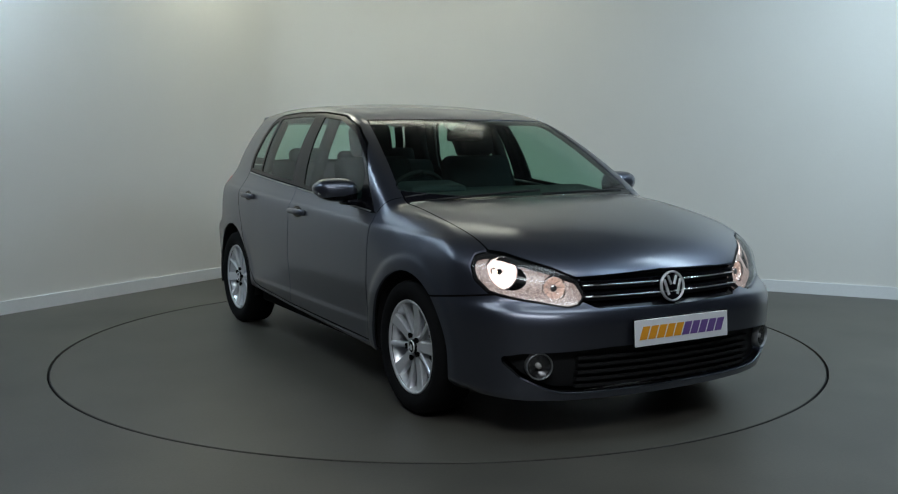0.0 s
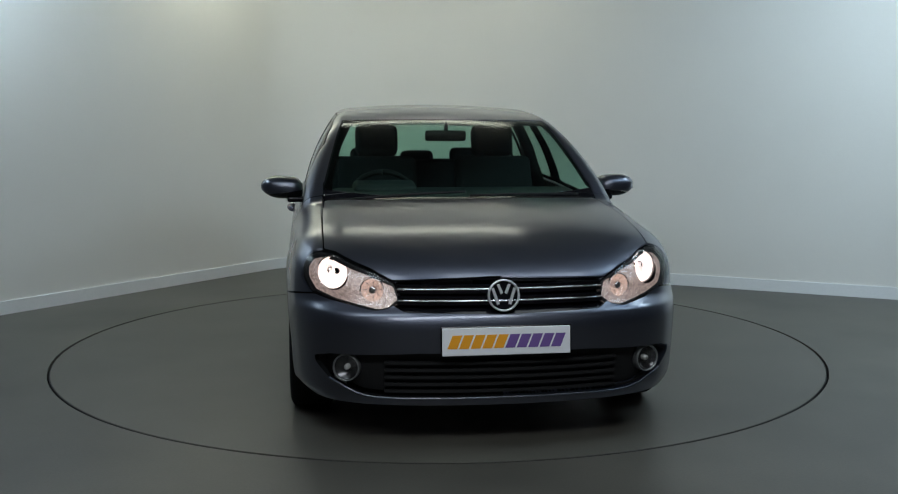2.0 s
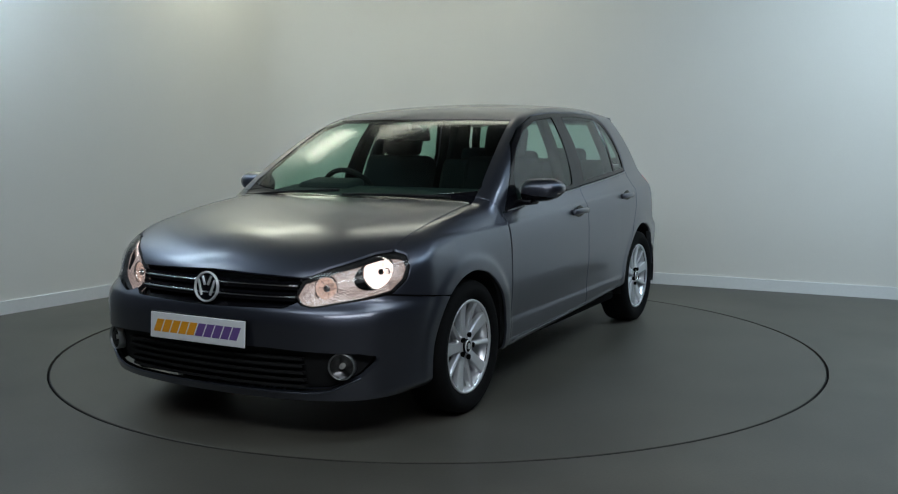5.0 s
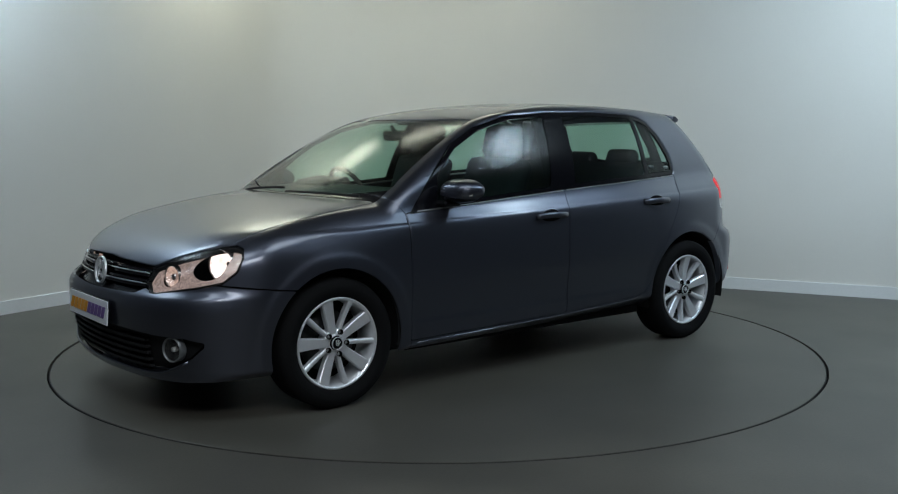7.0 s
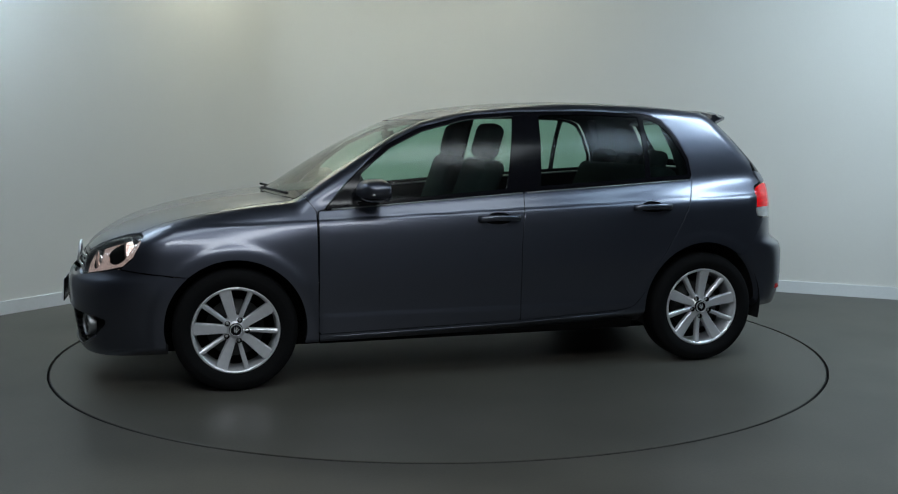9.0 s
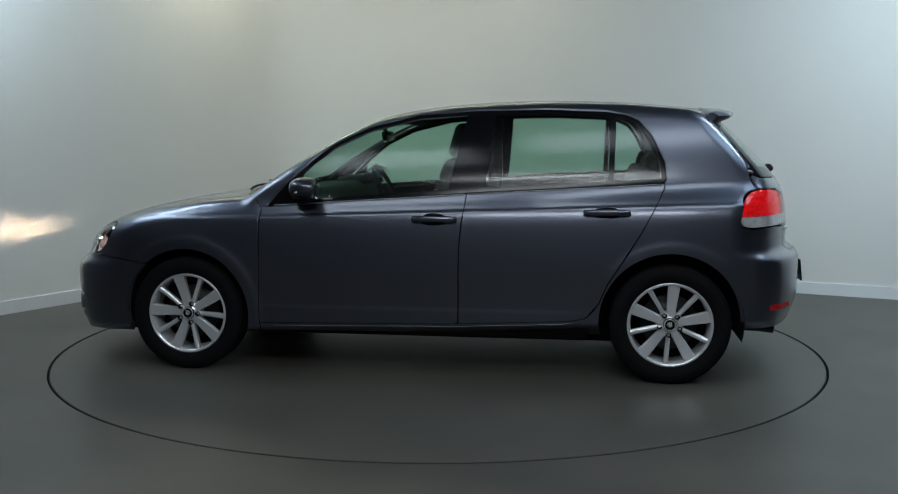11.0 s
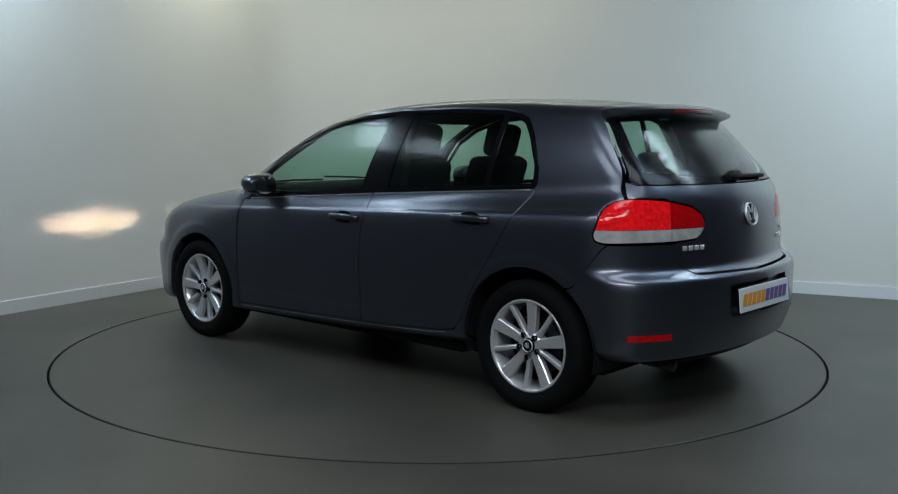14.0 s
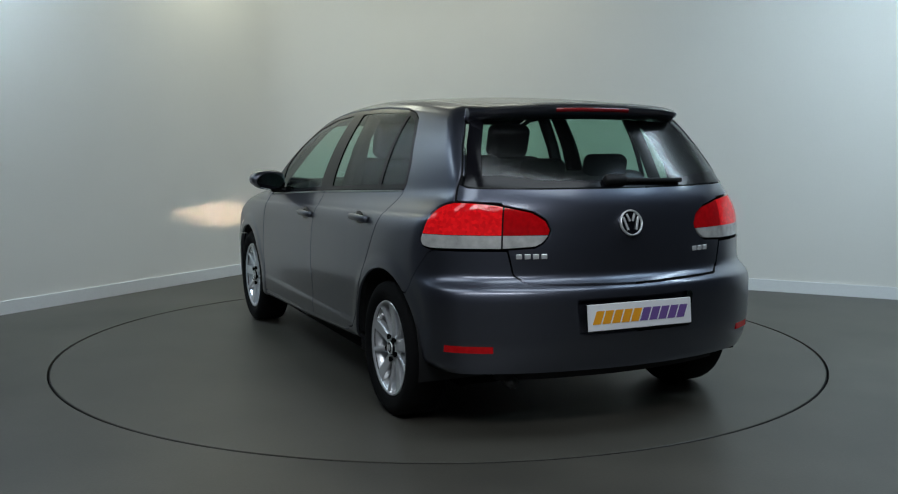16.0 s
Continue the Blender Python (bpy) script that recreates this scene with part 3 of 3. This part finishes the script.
    for i in range(10):
        x = -.2095 + i * .0466
        w = .039
        b = bmesh.new()
        lean_x = .011
        q = [(x - w / 2 - lean_x, -.027), (x + w / 2 - lean_x, -.027), (x + w / 2 + lean_x, .027), (x - w / 2 + lean_x, .027)]
        lo = [b.verts.new((u, w_, .0045)) for u, w_ in q]
        hi = [b.verts.new((u, w_, .0056)) for u, w_ in q]
        b.faces.new(hi)
        for k in range(4):
            b.faces.new((lo[k], lo[(k + 1) % 4], hi[(k + 1) % 4], hi[k]))
        b.transform(m)
        part("printed_block", b, ORANGE if i < 5 else PURPLE, ob, smooth=False)
    return ob


number_plate((2.150, 0, .460), (90 - 4, 0, 90), car)
number_plate((-2.046, 0, .528), (90 - 6, 0, -90), car)

# rear bumper: plate recess, reflectors, dark valance
for s in (1, -1):
    strip("reflector", s * .625, s * .79, .388, .416, -.004, .02, RED, rear_bumper, "red bumper reflector", 10, True)
strip("valance", -.56, .56, .250, .305, .07, .03, MATT, rear_bumper, "black lower valance", 24, True)

# rear lamps: red upper lens over a clear band, split at the tailgate
sx = rear_of(tail_lamp[0][:, 0], tail_lamp[0][:, 1])
outer_l, inner_l = keep(tail_lamp, -sx - .806), keep(tail_lamp, sx + .814)
for nm, lamp in (("rear_lamp", outer_l), ("tailgate_lamp", inner_l)):
    red = both(nm, keep(lamp, .866 - lamp[0][:, 2]), RED_LIT if nm == "rear_lamp" else RED, (car, car) if nm == "rear_lamp" else (tailgate, tailgate), "red rear lamp", .02)
    both("clear_band", keep(lamp, lamp[0][:, 2] - .864), CLEAR, red, "clear lower band of the lamp", .02)


# head lamps: clear cover, glowing bowl, two round reflectors, a hooded filament that throws the beam
covers = both("head_lamp", head_lamp, LENS, (car, car), "lit halogen head lamp behind a clear cover", .004)
deep = head_lamp[0] - head_lamp[1] * .036
hole = np.maximum(.062 - np.hypot(deep[:, 1] - .680, deep[:, 2] - .697), .043 - np.hypot(deep[:, 1] - .522, deep[:, 2] - .642))
bowls = both("lamp_bowl", inset(keep(head_lamp, hole), .036), GLOW_LOW, covers, "glowing lamp bowl, in place of reflected bulb light", 0)
both("lamp_bezel", keep(inset(head_lamp, .012), -(poly(front_of(head_lamp[0][:, 0], head_lamp[0][:, 1]), head_lamp[0][:, 2], HEADLAMP) + .008)), MATT, covers, "black lamp bezel", .022)


def head_optics(side, parent):
    """Two round reflectors, each set back until its rim lies behind the cover."""
    for y, z, r, mat, yaw in ((.680, .697, .070, GLOW, 24), (.522, .642, .050, GLOW_SMALL, 16)):
        back = .03
        while True:
            x = skin_x(y, z) - back
            m = pose(x, y, z, 90, 0, 90) @ pose(0, 0, 0, 0, yaw, 0)
            rim_points = np.array([m @ Vector((r * 1.03 * math.cos(a), r * 1.03 * math.sin(a), .006)) for a in np.linspace(0, 6.2, 24)])
            if body(*rim_points.T).max() < -.010 or back > .12:
                break
            back += .004
        m = pose(x, side * y, z, 90, 0, 90) @ pose(0, 0, 0, 0, side * yaw, 0)
        ob = part("reflector_bowl", spun([(.0130, -.05), (r * .45, -.044), (r * .75, -.028), (r * .95, -.002)], 36, m=m), mat, parent, "round faceted lamp reflector that glows")
        part("reflector_rim", spun([(r * .95, -.002), (r, .006), (r * 1.04, .002), (r * 1.04, -.03)], 36, m=m), REFLECTOR, ob, "bright metallised rim")
        if mat is GLOW_SMALL:
            part("bulb_cap", spun([(0, .0), (.012, -.001), (.0165, -.006), (.0165, -.045)], 24, m=m), CHROME, ob, "polished bulb cap")
        for k in range(8 if mat is GLOW_SMALL else 0):
            a = k * math.pi / 4
            b = block((r * .45, .0022, .003), (r * .68 * math.cos(a), r * .68 * math.sin(a), -.024), (0, -30, math.degrees(a)), 0)
            b.transform(m)
            part("rib", b, REFLECTOR, ob, smooth=False)
        if mat is GLOW:
            beam_box(side, parent, x - .052)


def beam_box(side, parent, x):
    """A black hood with a slit; the filament behind it sends a flat beam ahead and a little down."""
    y, z = .680, .697
    m = pose(x, side * y, z, 0, 3.8, 0)
    b = bmesh.new()
    w, h, l, a, c = .056, .018, .13, .0125, .0050
    for size, at in (((l, .004, 2 * h), (-l / 2, w, 0)), ((l, .004, 2 * h), (-l / 2, -w, 0)), ((l, 2 * w, .004), (-l / 2, 0, h)), ((l, 2 * w, .004), (-l / 2, 0, -h)),
                     ((.004, 2 * w, 2 * h), (-l, 0, 0)), ((.002, w - a, 2 * h), (0, (w + a) / 2, 0)), ((.002, w - a, 2 * h), (0, -(w + a) / 2, 0)),
                     ((.002, 2 * a, h - c), (0, 0, (h + c) / 2)), ((.002, 2 * a, h - c), (0, 0, -(h + c) / 2))):
        block(size, at, bevel=0, bm=b)
    b.transform(m)
    hood = part("lamp_hood", b, NEAR_BLACK, parent, "black hood round the filament", smooth=False)
    # added glowing plates cover the black hood face round the slit
    for k in (-1, 1):
        b = block((.002, .027, .0085), (.0025, 0, k * (c + .0045)), (0, 0, 0), .001, 1)
        b.transform(m)
        part("glow_plate", b, GLOW, hood, "glowing plate that hides the black hood beside the slit", smooth=False)
    b = bmesh.new()
    b.faces.new([b.verts.new(m @ Vector((-l + .006, p, q))) for p, q in ((-.052, -.001), (-.015, -.0065), (0, -.0085), (.015, -.0065), (.052, -.001), (.052, .001), (.012, .008), (-.012, .008), (-.052, .001))])
    part("filament", b, BEAM, hood, "glowing filament", smooth=False)


for s, cover in ((1, covers[0]), (-1, covers[1])):
    head_optics(s, cover)


def fog_lamp(side):
    y, z = .633, .338
    x = skin_x(y, z) - .012
    m = pose(x, side * y, z, 90, 0, 90) @ pose(0, 0, 0, 0, side * 20, 0)
    ring = part("fog_lamp", spun([(.051, -.03), (.051, .006), (.0535, .009), (.056, .006), (.056, -.03)], 36, m=m), ALLOY_DARK, front_bumper, "round fog lamp with a chrome ring")
    part("fog_bowl", spun([(0, -.028), (.03, -.02), (.05, -.002)], 28, m=m), material("fog_reflector", (.09, .09, .095), .25, .9, vary=.3, scale=50), ring)
    part("bulb", spun([(0, 0), (.011, -.002), (.012, -.026)], 16, m=m), CLEAR, ring)
    part("fog_glass", spun([(0, .006), (.03, .005), (.05, .002)], 28, m=m), LENS, ring)


fog_lamp(1)
fog_lamp(-1)


# ---- roof spoiler, mirrors, handles, wipers, aerial ----
def spoiler():
    bm = bmesh.new()
    rows = []
    n = 40
    for i in range(n + 1):
        y = -.548 + 1.096 * i / n
        e = abs(y) / .548
        root = -1.485
        tip = -1.665 + .26 * y * y + .05 * max(e - .9, 0) / .1
        def roof_z(x):
            return float(ROOF(np.array(x))) - .085 * y * y - .012 * e ** 6
        zt = roof_z(tip) - .004
        t = .038 * (1 - .35 * e ** 4)
        sec = [(root, roof_z(root) + .004), ((root + tip) / 2, roof_z((root + tip) / 2) + .009), (tip + .02, zt + .007), (tip, zt - .002), (tip + .004, zt - t * .6), (tip + .03, zt - t), (-1.59 + .26 * y * y, 1.345 - .05 * y * y), (root + .01, 1.358 - .05 * y * y)]
        rows.append([bm.verts.new((x, y, z)) for x, z in sec])
    for a, b in zip(rows, rows[1:]):
        for k in range(8):
            bm.faces.new((a[k], b[k], b[(k + 1) % 8], a[(k + 1) % 8]))
    bm.faces.new(rows[0])
    bm.faces.new(rows[-1][::-1])
    ob = part("roof_spoiler", bm, PAINT, tailgate)
    ob.data.set_sharp_from_angle(angle=radians(50))
    b = bmesh.new()
    rows = []
    for i in range(17):
        y = -.19 + .38 * i / 16
        tip = -1.665 + .26 * y * y - .004
        z = float(ROOF(np.array(tip))) - .085 * y * y - .010
        rows.append([b.verts.new(q) for q in ((tip, y, z), (tip + .006, y, z - .018), (tip + .02, y, z - .018), (tip + .02, y, z))])
    for p, q in zip(rows, rows[1:]):
        for k in range(4):
            b.faces.new((p[k], q[k], q[(k + 1) % 4], p[(k + 1) % 4]))
    part("brake_lamp", b, material("dark_red_lens", (.22, .006, .01), .15, coat=1.), ob, "dark red high brake lamp")


spoiler()


def mirror(side):
    m = Matrix.Diagonal((1, side, 1, 1)) @ pose(.585, .918, .990, 0, 0, 8)
    bm = bmesh.new()
    bmesh.ops.create_uvsphere(bm, u_segments=40, v_segments=24, radius=1)
    for v in bm.verts:
        x, y, z = v.co
        px = math.copysign(abs(x) ** .75, x) * (.095 if x > 0 else .048)
        py = math.copysign(abs(y) ** (.72 if y > 0 else .5), y) * .112
        pz = math.copysign(abs(z) ** .80, z) * (.074 if z > 0 else .060) * (1 - .20 * (y + 1) * .5 - .22 * max(y, 0) ** 2)
        v.co = (px - .018 * max(y, 0) ** 2, py, pz + .012 * y)
    low = bm.copy()
    bmesh.ops.bisect_plane(bm, geom=bm.verts[:] + bm.edges[:] + bm.faces[:], plane_co=(0, 0, -.022), plane_no=(0, -.12, -1), clear_outer=True)
    bmesh.ops.bisect_plane(low, geom=low.verts[:] + low.edges[:] + low.faces[:], plane_co=(0, 0, -.024), plane_no=(0, .12, 1), clear_outer=True)
    bm.transform(m)
    low.transform(m)
    house = part("door_mirror", bm, PAINT, car, "painted door mirror with a black underside")
    part("mirror_base", low, BLACK, house)
    b = bmesh.new()
    tube([(.075, -.05, -.019), (.086, .0, -.017), (.075, .06, -.012), (.04, .095, -.008)], .006, 8, b)
    b.transform(m)
    part("indicator", b, CLEAR, house, "clear indicator strip")
    b = block((.10, .17, .030), (.02, -.115, -.055), (0, 0, -14), .012, 3)
    b.transform(m)
    part("mirror_arm", b, BLACK, house)
    b = spun([(0, 0), (.06, 0)], 32, m=Matrix.Diagonal((1, 1, 1, 1)))
    b.transform(m @ pose(-.0488, .0, .0, 0, -90, 0) @ Matrix.Diagonal((.85, 1.45, 1, 1)))
    part("mirror_glass", b, MIRROR, house)


mirror(1)
mirror(-1)


def handle(side, x, z, parent):
    y = float(half_width(np.array(x), np.array(z)))
    b = bmesh.new()
    pts = [(x + .112 - .224 * i / 12, y + .004 + .024 * math.sin(math.pi * i / 12) ** .5, z + .004 * math.sin(math.pi * i / 12)) for i in range(13)]
    tube(pts, .0135, 10, b)
    for v in b.verts:
        v.co.y *= side
        v.co.z = z + (v.co.z - z) * 1.25
    part("door_handle", b, PAINT, parent, "body-coloured bar door handle")
    # the finger recess is only its shade: a thin black oval on the skin
    b = bmesh.new()
    bmesh.ops.create_uvsphere(b, u_segments=28, v_segments=12, radius=1)
    yy = float(half_width(np.array(x), np.array(z - .012)))
    for v in b.verts:
        v.co = (x + .002 + v.co.x * .072, side * (yy + v.co.y * .004), z - .006 + v.co.z * .040)
    part("recess_shade", b, BLACK, parent, "thin black oval for the shade in the finger recess")


for s, d in ((1, front_doors[0]), (-1, front_doors[1])):
    handle(s, -.075, .838, d)
for s, d in ((1, rear_doors[0]), (-1, rear_doors[1])):
    handle(s, -.960, .880, d)

def belt_highlight(side, x0, x1, parent):
    """A thin bright tube under the side window, for the highlight on the door's edge."""
    pts = []
    for x in np.linspace(x0, x1, 14):
        z = .905 + (.80 - x) * (.974 - .905) / 1.06 if x > -.26 else .974 + (-.26 - x) * (1.028 - .974) / .99
        z -= .006
        pts.append((x, side * (float(half_width(np.array(x), np.array(z))) - .0005), z))
    part("belt_highlight", tube(pts, .0042, 8), ALLOY_DARK, parent, "thin bright tube for the highlight along the door's top edge")


def sill_tube(side):
    """A thin tube along the foot of the doors, added to catch a highlight."""
    pts = []
    for x in np.linspace(.84, -.80, 24):
        z = float(np.interp(x, (-.80, -.74, -.2, .84), (.312, .302, .276, .254)))
        pts.append((x, side * (float(half_width(np.array(x), np.array(z))) - .001), z))
    part("sill_tube", tube(pts, .0032, 6), PAINT, car, "thin painted tube added to catch a highlight along the sill")


sill_tube(1)
sill_tube(-1)
for s, k in ((1, 0), (-1, 1)):
    belt_highlight(s, .80, -.225, front_doors[k])
    belt_highlight(s, -.250, -1.235, rear_doors[k])

pts = [(skin_x(y, 1.083 - .02 * abs(y), rear=True) - .014, y, 1.083 - .02 * abs(y)) for y in np.linspace(-.33, .0, 8)]
b = tube(pts, .010, 8)
block((.045, .11, .042), (skin_x(.03, 1.085, rear=True) - .012, .03, 1.085), (0, 40, 0), .014, 3, b)
part("rear_wiper", b, MATT, tailgate, "black rear wiper arm")
for y0, y1 in ((-.62, .0), (.02, .60)):
    b = tube([(1.085 - .24 * y * y, y, float(ROOF(np.array(1.06))) + .012 + .004 * k - .06 * y * y) for k, y in enumerate(np.linspace(y0, y1, 6))], .007, 6)
    part("wiper", b, MATT, car, "black windscreen wiper")


def lettering():
    """Chrome model letters on the tailgate, as plain bars."""
    for y0, k in ((.50, 4), (-.36, 3)):
        for i in range(k):
            y = y0 - i * .034
            x = skin_x(y, .778, rear=True)
            part("chrome_bar", block((.008, .025, .021), (x - .003, y, .778), (0, 0, -14 if y > 0 else 14), .002, 1), BADGE, tailgate, smooth=False)


lettering()
part("exhaust_pipe", tube([(-1.4, .42, .24), (-1.78, .50, .25), (-1.86, .50, .24)], .026, 14), STEEL, car, "dark steel exhaust pipe")


# ---- wheels ----
def wheel():
    """A tyre on a ten-spoke alloy rim; its axle is z, the outer face up."""
    root = new("wheel")
    R, r = .308, .212
    prof = [(r - .004, -.075), (r + .018, -.092), (r + .05, -.101), (R - .022, -.098), (R - .006, -.088), (R, -.07), (R, .065), (R - .006, .083), (R - .022, .094), (R - .04, .0985), (r + .05, .099), (r + .02, .092), (r + .004, .078), (r - .004, .07)]
    tyre = part("tyre", spun(prof, 96), RUBBER, root, "black rubber tyre")
    rim = part("rim", spun([(.205, -.08), (.196, -.05), (.196, .03), (.204, .062), (.2165, .074), (.2185, .080), (.2165, .085), (.209, .084), (.203, .076)], 96), ALLOY, root, "silver ten-spoke alloy rim")
    part("brake_disc", spun([(.03, -.012), (.145, -.012), (.145, -.022), (.03, -.022)], 48), STEEL, rim)
    # a near-black disc for the shade inside the rim
    part("barrel_shade", spun([(.0, -.05), (.194, -.05)], 48), NEAR_BLACK, rim)
    for k in range(10):
        wide = k % 2 == 0
        a = k * 36 + 90
        w0, w1 = (.0185, .031) if wide else (.009, .013)
        bm = bmesh.new()
        secs = []
        for i in range(7):
            t = i / 6
            rad = .036 + (.207 - .036) * t
            w = (w0 + (w1 - w0) * t ** .8)
            top = .062 + .016 * t ** 1.5 - .004 * math.sin(math.pi * t)
            e = min(.005, w * .4)
            secs.append([bm.verts.new((rad, y, z)) for y, z in ((-w, top - .03), (-w, top - e), (-w + e, top), (0, top + (.0 if wide else .002)), (w - e, top), (w, top - e), (w, top - .03))])
        for p, q in zip(secs, secs[1:]):
            for j in range(6):
                bm.faces.new((p[j], p[j + 1], q[j + 1], q[j]))
            bm.faces.new((p[6], p[0], q[0], q[6]))
        bm.faces.new(secs[0][::-1])
        bm.faces.new(secs[-1])
        bm.transform(pose(0, 0, 0, 0, 0, a))
        ob = part("spoke", bm, ALLOY, rim)
        ob.data.set_sharp_from_angle(angle=radians(35))
    part("hub", spun([(.0, .068), (.030, .068), (.034, .064), (.062, .058), (.068, .045), (.068, .01)], 48), ALLOY, rim)
    part("hub_cap", spun([(0, .078), (.024, .077), (.032, .074), (.034, .064)], 32), BLACK, rim, "black hub cap with a chrome ring")
    part("hub_ring", spun([(.026, .074), (.027, .0795), (.030, .0795), (.031, .072)], 32), BADGE, rim)
    for x, y, a in ((-.008, 0, 70), (.008, 0, -70), (0, -.004, 70), (0, -.004, -70)):
        part("cap_bar", block((.024, .004, .003), (x, y, .0785), (0, 0, a), 0), BADGE, rim, smooth=False)
    # near-black cups, the shade of the five bolt holes as colour
    for k in range(5):
        a = radians(k * 72 + 90 + 36)
        part("bolt_hole_shade", spun([(.0, .045), (.007, .047), (.0095, .052), (.0115, .052), (.0125, .060), (.0135, .062)], 14, m=pose(.054 * math.cos(a), .054 * math.sin(a), .013)), NEAR_BLACK, rim)
    return root


base_wheel = wheel()
base_wheel.parent = car
places = []
for x, y, s, turn in ((1.289, .772, 1, -22), (1.289, -.772, -1, -12), (-1.289, .760, 1, 31), (-1.289, -.760, -1, 25)):
    places.append(pose(x, y, .308, -90 * s, 0, 0) @ pose(0, 0, 0, 0, 0, turn))
base_wheel.matrix_basis = places[0]
for m in places[1:]:
    copy_thing(base_wheel, m)

# wheel wells and underside
for x in (1.289, -1.289):
    for s in (1, -1):
        bm = bmesh.new()
        rows = []
        for i in range(33):
            a = math.radians(-14 + 208 * i / 32)
            q = (x + .368 * math.cos(a), .318 + .368 * math.sin(a))
            rows.append([bm.verts.new((q[0], s * y, q[1])) for y in (.50, .845)])
        for p, q in zip(rows, rows[1:]):
            bm.faces.new((p[0], p[1], q[1], q[0]))
        bm.faces.new([r[0] for r in rows])
        part("wheel_well", bm, MATT, car, "black plastic wheel-arch liner")
# near-black blocks close the underside and deepen the shade below the car
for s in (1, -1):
    part("sill_shade_block", block((1.75, .26, .06), (0, s * .68, .238), (0, 0, 0), .01, 1), NEAR_BLACK, car, "near-black block added under the sill to deepen the shade")
part("underbody", block((3.45, 1.24, .07), (.16, 0, .205), (0, 0, 0), .01, 1), NEAR_BLACK, car, "dark underside")



# ---- cabin ----
def seat(y):
    root = new("front_seat")
    root.parent = car
    part("seat_cushion", block((.50, .50, .16), (.26, y, .55), (0, -7, 0), .05, 4), SEAT, root)
    b = block((.13, .48, .62), (-.05, y, .845), (0, -20, 0), .05, 4)
    part("backrest", b, SEAT, root, "charcoal cloth backrest")
    for k in (-.055, .055):
        part("headrest_post", tube([(-.125, y + k, 1.09), (-.155, y + k, 1.18)], .006, 8), CHROME, root)
    part("headrest", block((.11, .26, .20), (-.165, y, 1.238), (0, -16, 0), .045, 4), SEAT, root)
    return root


seat(.36)
seat(-.36)
bench = new("rear_bench")
bench.parent = car
part("bench_cushion", block((.48, 1.22, .18), (-.78, 0, .54), (0, -6, 0), .05, 4), SEAT, bench)
part("bench_back", block((.14, 1.22, .55), (-1.10, 0, .83), (0, -22, 0), .05, 4), SEAT, bench)
for y, h in ((.36, 1.12), (0, 1.10), (-.36, 1.12)):
    part("headrest", block((.09, .24, .12), (-1.21, y, h), (0, -18, 0), .04, 4), SEAT, bench)
part("parcel_shelf", block((.44, 1.10, .025), (-1.42, 0, .985), (0, 0, 0), .008, 2), LINER, car)
dash = part("dashboard", block((.42, 1.36, .22), (.74, 0, .865), (0, 6, 0), .06, 4), DASH, car, "dark plastic dashboard")
part("instrument_hood", block((.20, .34, .07), (.62, -.37, .985), (0, 8, 0), .03, 3), DASH, dash)
part("centre_console", block((.75, .22, .30), (.30, 0, .50), (0, 0, 0), .04, 3), DASH, car)
bm = bmesh.new()
wheel_m = pose(.42, -.37, .905, 0, -64, 0)
tube([(.185 * math.cos(a), .185 * math.sin(a), 0) for a in np.linspace(0, 2 * math.pi, 41)], .015, 10, bm)
block((.36, .03, .02), (0, 0, -.01), (0, 0, 90), .005, 1, bm)
block((.18, .03, .02), (-.09, 0, -.01), (0, 0, 0), .005, 1, bm)
block((.12, .13, .04), (0, 0, 0), (0, 0, 0), .015, 2, bm)
bm.transform(wheel_m)
part("steering_wheel", bm, MATT, car, "black steering wheel")
part("rear_view_mirror", block((.035, .235, .062), (.34, 0, 1.268), (0, 12, 0), .016, 3), BLACK, car)
part("mirror_stalk", tube([(.345, 0, 1.285), (.375, 0, 1.325)], .012, 8), BLACK, car)
for s in (1, -1):
    bm = bmesh.new()
    tube([(-.24, s * .70, .93), (-.265, s * .612, 1.2), (-.29, s * .53, 1.37)], .035, 10, bm)
    part("door_pillar", bm, LINER, car)
    part("rear_pillar_trim", tube([(-1.28, s * .64, 1.0), (-1.24, s * .575, 1.2), (-1.18, s * .52, 1.36)], .03, 10), LINER, car)
    part("seat_belt", block((.004, .045, .40), (-.30, s * .62, 1.10), (s * 14, 0, 0), 0), MATT, car, smooth=False)


def motions():
    """The turntable turns clockwise and carries the car."""
    turn = ((0, -60.8), (.5, -64.9), (1, -70.7), (1.5, -76.6), (2, -82.6), (2.5, -88.5), (3, -94.6), (3.5, -100.5), (4, -106.5), (4.2, -108.9), (6.3, -134.1), (6.5, -136.3), (7, -142.0),
            (7.5, -147.8), (8, -153.7), (8.5, -159.6), (9, -165.5), (9.5, -171.2), (10, -176.9), (10.2, -179.2), (12.3, -203.1), (12.5, -205.3), (13, -211.1), (13.5, -216.8), (14, -222.6), (14.5, -228.4),
            (15, -234.3), (15.5, -240.1), (16, -246.1))
    walk(turntable, [(t, pose(0, 0, 0, 0, 0, a)) for t, a in turn])
    walk(car, [(t, pose(0, 0, 0, 0, 0, a) @ pose(-.027, -.005, 0)) for t, a in turn])


motions()
